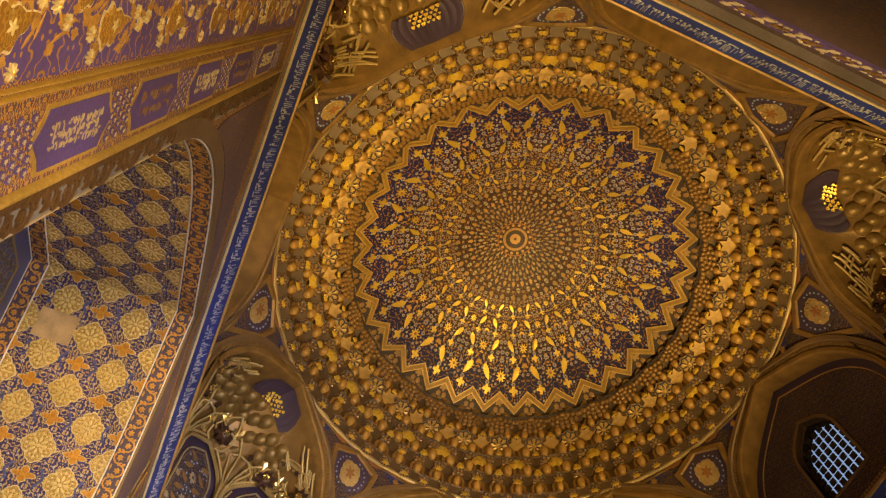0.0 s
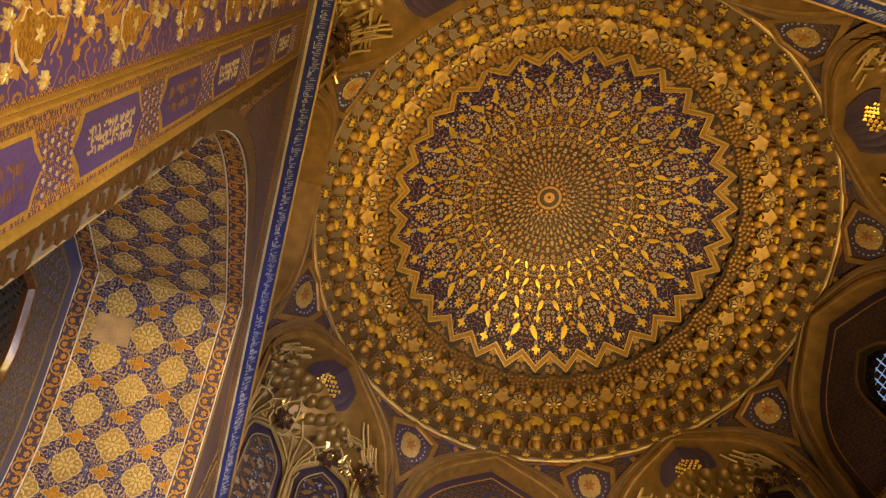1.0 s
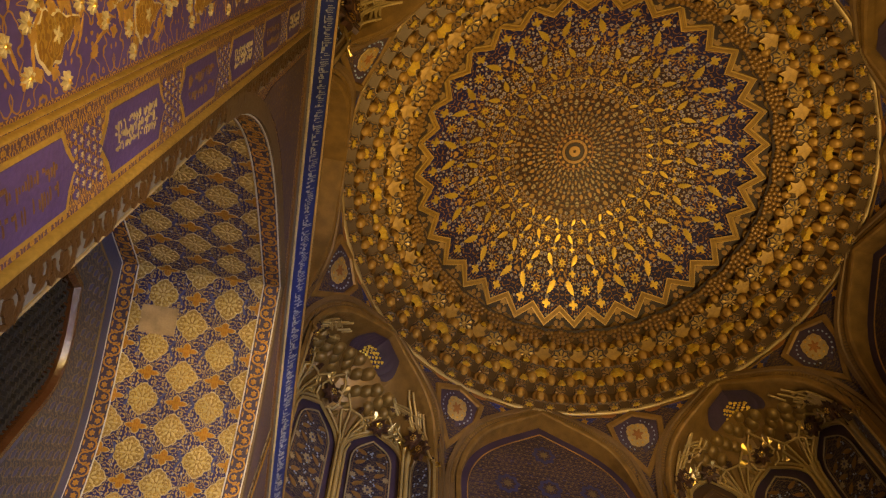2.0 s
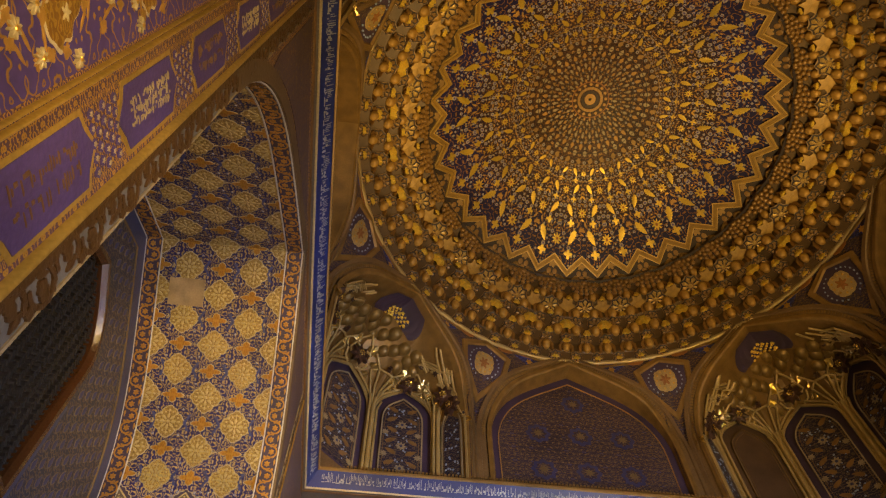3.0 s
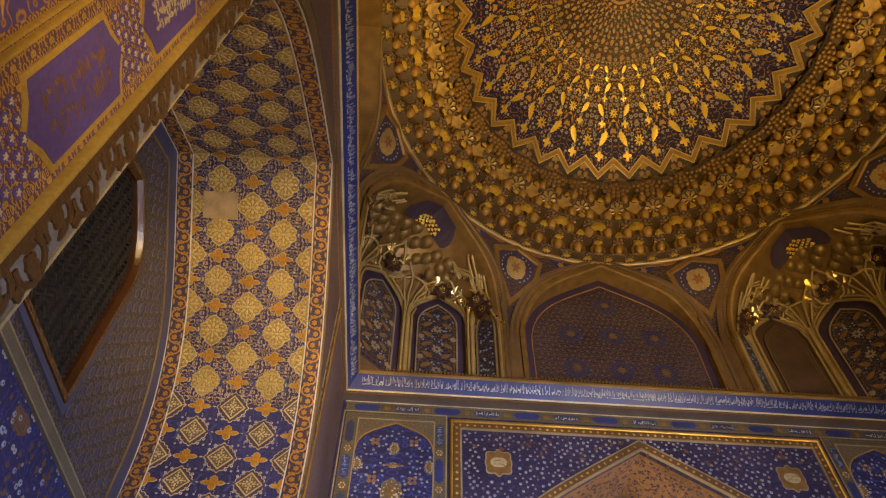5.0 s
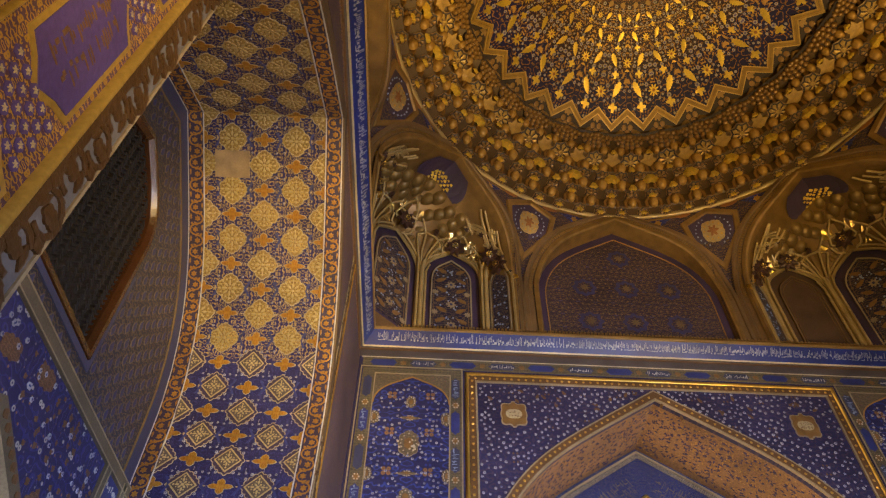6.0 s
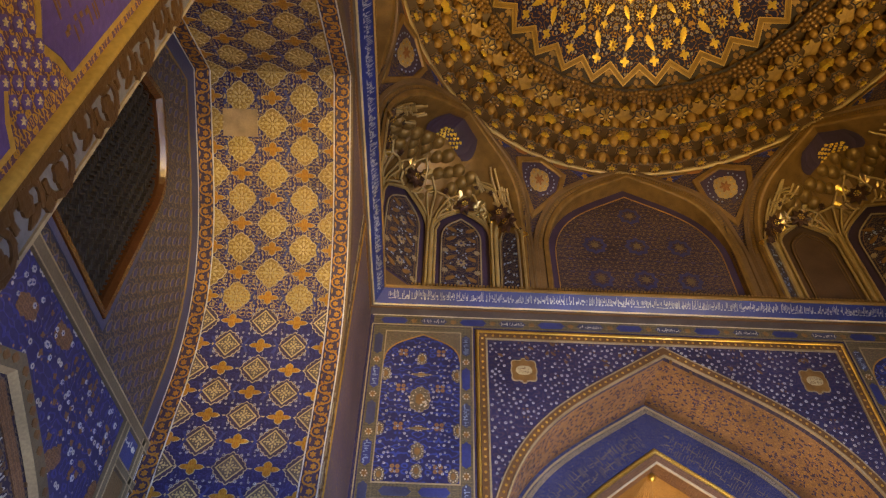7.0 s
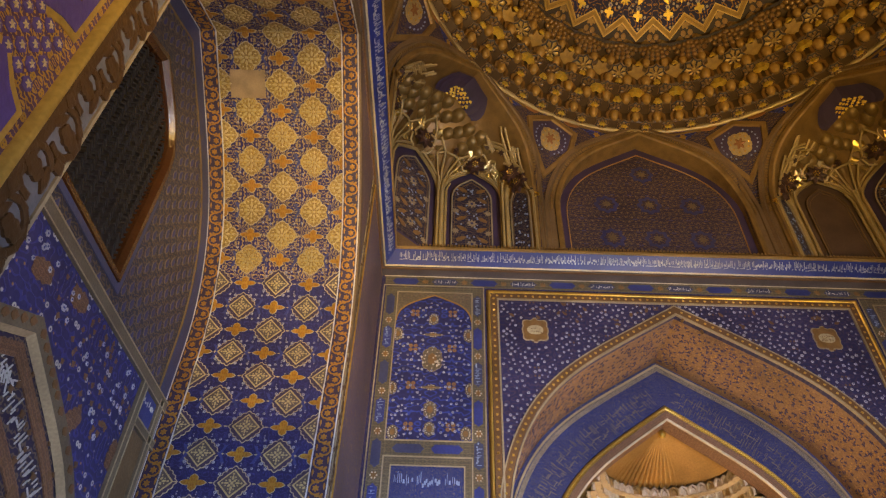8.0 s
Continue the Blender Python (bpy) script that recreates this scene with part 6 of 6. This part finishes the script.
glow = random.Random(11)
stm, cen = star_plate("dark_star", 0.155, 8, "dark_gloss", 0.02), petal_rosette("star_heart", 0.062, 6, "gilt_bright", 0.015, "dark_gloss")
knot_m = star_plate("knot_star", 0.06, 6, "dark_gloss", 0.012)
cell_m = bulb("plaster_cell", 0.125, 0.30, "pale_cell", 10)
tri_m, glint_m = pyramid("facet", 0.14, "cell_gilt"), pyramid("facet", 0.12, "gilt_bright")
eye_m = star_plate("eye", 0.026, 6, "outline", 0.006)
for ci, k in enumerate((1, 3, 5, 7)):
    mp0 = side(k / 2, 0)
    L = lambda u, d, z: mp0(u, z, -d)

    def vault(a, b, w=0.0):
        a = max(0.0, min(1.0, a))
        u0, d0 = on_poly(a)
        t = 2 * a - 1
        u1 = 1.57 * math.copysign(1 - (1 - abs(t)) ** 1.25, t)
        z1 = zarch(u1) - 0.02
        d1 = shell(u1, z1) + 0.05
        e = b ** 1.35
        u, d = u0 + (u1 - u0) * e, d0 + (d1 - d0) * e
        z0 = min(zfoot(a), z1 - 0.04)
        z = z0 + (z1 - z0) * (1 - (1 - b) ** 1.7)
        cu, cd = -u, 4.2 - d
        n = math.hypot(cu, cd) + 1e-6
        return L(u + w * cu / n * 0.75, d + w * cd / n * 0.75, z - w * 0.6)

    def seat(a, b, w):
        """Place and axes of a piece on the vault."""
        p, q, r3 = Vector(vault(a, b, w)), Vector(vault(a + 0.01, b, w)), Vector(vault(a, b + 0.02, w))
        return p, (q - p).normalized(), (r3 - p).normalized()

    V, F, U = grid(lambda a, b: (vault(a, b), (a * 4, b * 2.4)), 90, 16)
    sq = mk("squinch", V, F, "vault_gold", U, label="corner squinch of gilded plaster stalactites over blue arched panels", category="squinch", group="corner squinches")
    # facets with arched panels
    for fi, ((u0, d0), (u1, d1)) in enumerate(zip(POLY, POLY[1:])):
        ln2 = math.hypot(u1 - u0, d1 - d0)
        tu, td = (u1 - u0) / ln2, (d1 - d0) / ln2
        fm = lambda s, z, w=0.0: L(u0 + tu * s + td * w, d0 + td * s - tu * w, z)
        top = ZCROWN if ln2 > 1 else ZCROWN - 0.22
        bare = k == 7 and fi == 1
        mk("facet_wall", [fm(0, 6.86), fm(ln2, 6.86), fm(ln2, top + 0.2, -0.05), fm(0, top + 0.2, -0.05)], [(0, 1, 2, 3)], "brown_panel" if bare else "violet_dark", [(0, 0), (ln2, 0), (ln2, 1.9), (0, 1.9)], sq)
        mk("shelf", [fm(0, 6.864), fm(ln2, 6.864), fm(ln2, 6.864, -0.5), fm(0, 6.864, -0.5)], [(0, 1, 2, 3)], "rib_dark", None, sq)
        hw = ln2 / 2 - 0.07
        inner = arch(hw * 0.66, top - 0.75, top - 0.24, 10, ln2 / 2, 6.9)
        plate("arched_panel", inner, [], lambda s, z, w=0.0: fm(s, z, w + 0.012), 0.01, "brown_panel" if bare else "panel_blue", sq)
        strip("panel_edge", arch(hw * 0.98, top - 0.66, top - 0.03, 12, ln2 / 2, 6.88), [(0, 0.0), (0, 0.045), (0.035, 0.045), (0.035, 0.0)], fm, "strut", sq)
        strip("panel_edge", inner, [(0, 0.0), (0, 0.03), (0.022, 0.03), (0.022, 0.0)], fm, "rib_dark" if bare else "cream_dull", sq)
        strip("panel_edge", arch(hw * 0.58, top - 0.78, top - 0.31, 10, ln2 / 2, 6.88), [(0, 0.0), (0, 0.022), (0.010, 0.022), (0.010, 0.0)], fm, "rib_dark", sq)
        pf = lambda a, b, w: fm(a, b, w + 0.02)
        if ln2 > 1 and not bare:
            for q in range(7):
                z = 6.99 + 0.235 * q
                if q % 2:
                    plaque("rosette", [(ln2 / 2, z, 0, polar(lambda t: 0.088 * (0.78 + 0.22 * math.cos(8 * t)), 40))], pf, "cream_dull", sq, 0.008)
                    plaque("rosette_heart", [(ln2 / 2, z, 0, ringshape(0.03))], pf, "blue_dim", sq, 0.012)
                    for sg in (-1, 1):
                        plaque("rosette", [(ln2 / 2 + sg * hw * 0.55, z - 0.2, 0, polar(lambda t: 0.06 * (0.78 + 0.22 * math.cos(8 * t)), 40))], pf, "cream_dull", sq, 0.008)
                for sg in (-1, 1):
                    if z < top - 0.55:
                        plaque("leaf", [(ln2 / 2 + sg * 0.17, z + 0.11, radians(90) + sg * (1.05 if q % 2 else -1.05), toothed_leaf(0.20, 0.042))], pf, "ochre_deep", sq, 0.006)
            plaque("blossoms", [(ln2 / 2 + glow.uniform(-0.28, 0.28), glow.uniform(6.95, top - 0.5), 0, ringshape(glow.uniform(0.012, 0.02))) for q in range(60)], pf, "paleblue", sq, 0.005, kind="stuff")
        elif not bare:
            plaque("blossoms", [(ln2 / 2 + glow.uniform(-0.13, 0.13), glow.uniform(6.95, top - 0.6), 0, ringshape(glow.uniform(0.012, 0.022))) for q in range(34)], pf, "paleblue", sq, 0.005, kind="stuff")
    # slender columns at the facet joints: a round shaft between two thin ones
    for u0, d0 in POLY[1:-1]:
        V, F = [], []
        for off, rr in ((0.0, 0.042), (-0.085, 0.024), (0.085, 0.024)):
            n = math.hypot(u0, d0)
            uu, dd = u0 * 0.985 + off * d0 / n, d0 * 0.985 - off * u0 / n
            V2, F2 = tube([L(uu, dd, 6.87), L(uu, dd, ZHEAD + 0.02), L(uu + off * 0.5, dd - 0.04, ZHEAD + 0.2)], rr, 8)
            F += [tuple(x + len(V) for x in f) for f in F2]
            V += V2
        mk("column", V, F, "strut", None, sq, True)
    joints, mids = JOINTS[1:5], [(JOINTS[i] + JOINTS[i + 1]) / 2 for i in range(5)]
    ribs = []
    for a in joints:
        for sg in (-1, 1):
            ribs.append([(a + sg * 0.105 * t, 0.03 + 0.03 * t) for t in [i / 8 for i in range(9)]])
            ribs.append([(a, 0.0), (a + sg * 0.030, 0.10), (a + sg * 0.055, 0.20)])
            ribs.append([(a, 0.0), (a + sg * 0.014, 0.14), (a + sg * 0.03, 0.30)])
            ribs.append([(a + sg * 0.03, 0.30), (a, 0.38), (a - sg * 0.03, 0.30)])
            ribs.append([(a + sg * 0.055, 0.20), (a + sg * 0.03, 0.30), (a + sg * 0.07, 0.36)])
    for m in mids:
        for sg in (-1, 1):
            ribs.append([(m + sg * 0.03, 0.16), (m + sg * 0.05, 0.22), (m + sg * 0.03, 0.36), (m, 0.44)])
            ribs.append([(m + sg * 0.02, 0.03), (m + sg * 0.045, 0.10), (m + sg * 0.055, 0.20)])
        ribs.append([(m - 0.05, 0.30), (m, 0.25), (m + 0.05, 0.30)])
    for sg in (-1, 1):
        e = lambda x: 0.5 + sg * x
        for a0, b0, a1, b1 in ((0.47, 0.30, 0.36, 0.62), (0.36, 0.42, 0.46, 0.74), (0.42, 0.46, 0.30, 0.70), (0.46, 0.55, 0.30, 0.86), (0.33, 0.55, 0.43, 0.95), (0.28, 0.62, 0.36, 0.97), (0.40, 0.70, 0.24, 0.95), (0.49, 0.45, 0.40, 0.70), (0.36, 0.62, 0.28, 0.80), (0.44, 0.80, 0.34, 0.97)):
            ribs.append([(e(a0 + (a1 - a0) * t), b0 + (b1 - b0) * t) for t in (0, 0.25, 0.5, 0.75, 1)])
    for sg in (-1, 1):
        for i in range(22):
            a0, b0 = 0.5 + sg * glow.uniform(0.20, 0.44), glow.uniform(0.52, 0.84)
            da, db = glow.choice((-1, 1)) * glow.uniform(0.03, 0.075), glow.uniform(0.08, 0.15)
            if 0.17 < abs(a0 + da - 0.5) < 0.47:
                ribs.append([(a0, b0), (a0 + da * 0.5, b0 + db * 0.5), (a0 + da, b0 + db)])
    for path in ribs:
        V, F = tube([vault(min(0.995, max(0.005, a)), max(0.0, min(0.985, b)), 0.05) for a, b in path], 0.021, 5)
        mk("rib", V, F, "strut", None, sq, True)
    # dark eight-pointed stars with gilt hearts, over each panel and high at both ends
    for a, b in [(m, 0.17) for m in mids] + [(0.12, 0.50), (0.88, 0.50)]:
        p, q, r3 = seat(a, b, 0.17)
        r3 = (r3 * 0.5 + Vector((0, 0, 0.8))).normalized()
        put("dark_star", stm, p, q, r3, sq, 1.2)
        tagged(put("star_heart", cen, p + q.cross(r3).normalized() * 0.03, q, r3, sq, 1.2), kind="stuff")
    for a, b in [(x, 0.42) for x in joints] + [(0.26, 0.56), (0.74, 0.56), (0.20, 0.66), (0.80, 0.66)]:
        put("knot_star", knot_m, *seat(a, b, 0.07), sq)
    # folded gilt facets beside and above the stars; a random third brighter, as glints
    for m in mids:
        for da, b, sc in ((-0.045, 0.36, 0.9), (0.045, 0.36, 0.9), (-0.066, 0.12, 0.62), (0.066, 0.12, 0.62), (-0.08, 0.27, 0.7), (0.08, 0.27, 0.7)):
            p, q, r3 = seat(m + da, b, 0.02)
            put("facet", glint_m if glow.random() < 0.35 else tri_m, p, q, r3, sq, sc * glow.uniform(0.9, 1.15))
            put("eye", eye_m, *seat(m + da * 0.6, b - 0.05, 0.04), sq)
    # swelling pale cells in two rows under the dark fan
    for b, n, gap in ((0.45, 7, 0.074), (0.55, 8, 0.068), (0.65, 7, 0.062)):
        for i in range(n):
            put("plaster_cell", cell_m, *seat(0.5 + (i - (n - 1) / 2) * gap, b, -0.055), sq, glow.uniform(0.95, 1.1))
    # dark fluted fan under the apex with gilt drops along its foot
    V, F, U = grid(lambda a, b: (vault(0.5 + (a - 0.5) * (0.30 - 0.10 * b ** 2) * (1 - 0.25 * (1 - b) ** 3), 0.72 + 0.26 * b, 0.03 + 0.014 * abs(math.sin(9 * math.pi * a)) * (1 - b)), (a, b)), 72, 6)
    mk("dark_fan", V, F, "violet_dark", U, sq)
    for i in range(6):
        for r2 in range(4):
            p, q, r3 = seat(0.5 + ((i + 0.5 + 0.5 * (r2 % 2)) / 6 - 0.5) * 0.12, 0.72 + 0.03 * r2, 0.07)
            put("gilt_drop", PYR, p, q, r3, sq, glow.uniform(0.22, 0.40))

# unseen outer shell added to close off the sky, open towards the east window
for k in range(4):
    plate("outer_wall", rect(-7.5, -1.85, 7.5, 13.5), [rect(-2.6, 10.8, -0.8, 13.3)] if k == 3 else [], side(k, 8.2), 0.3, "plaster", kind="structure", label="unseen plaster wall added to keep sky light out", category="wall")
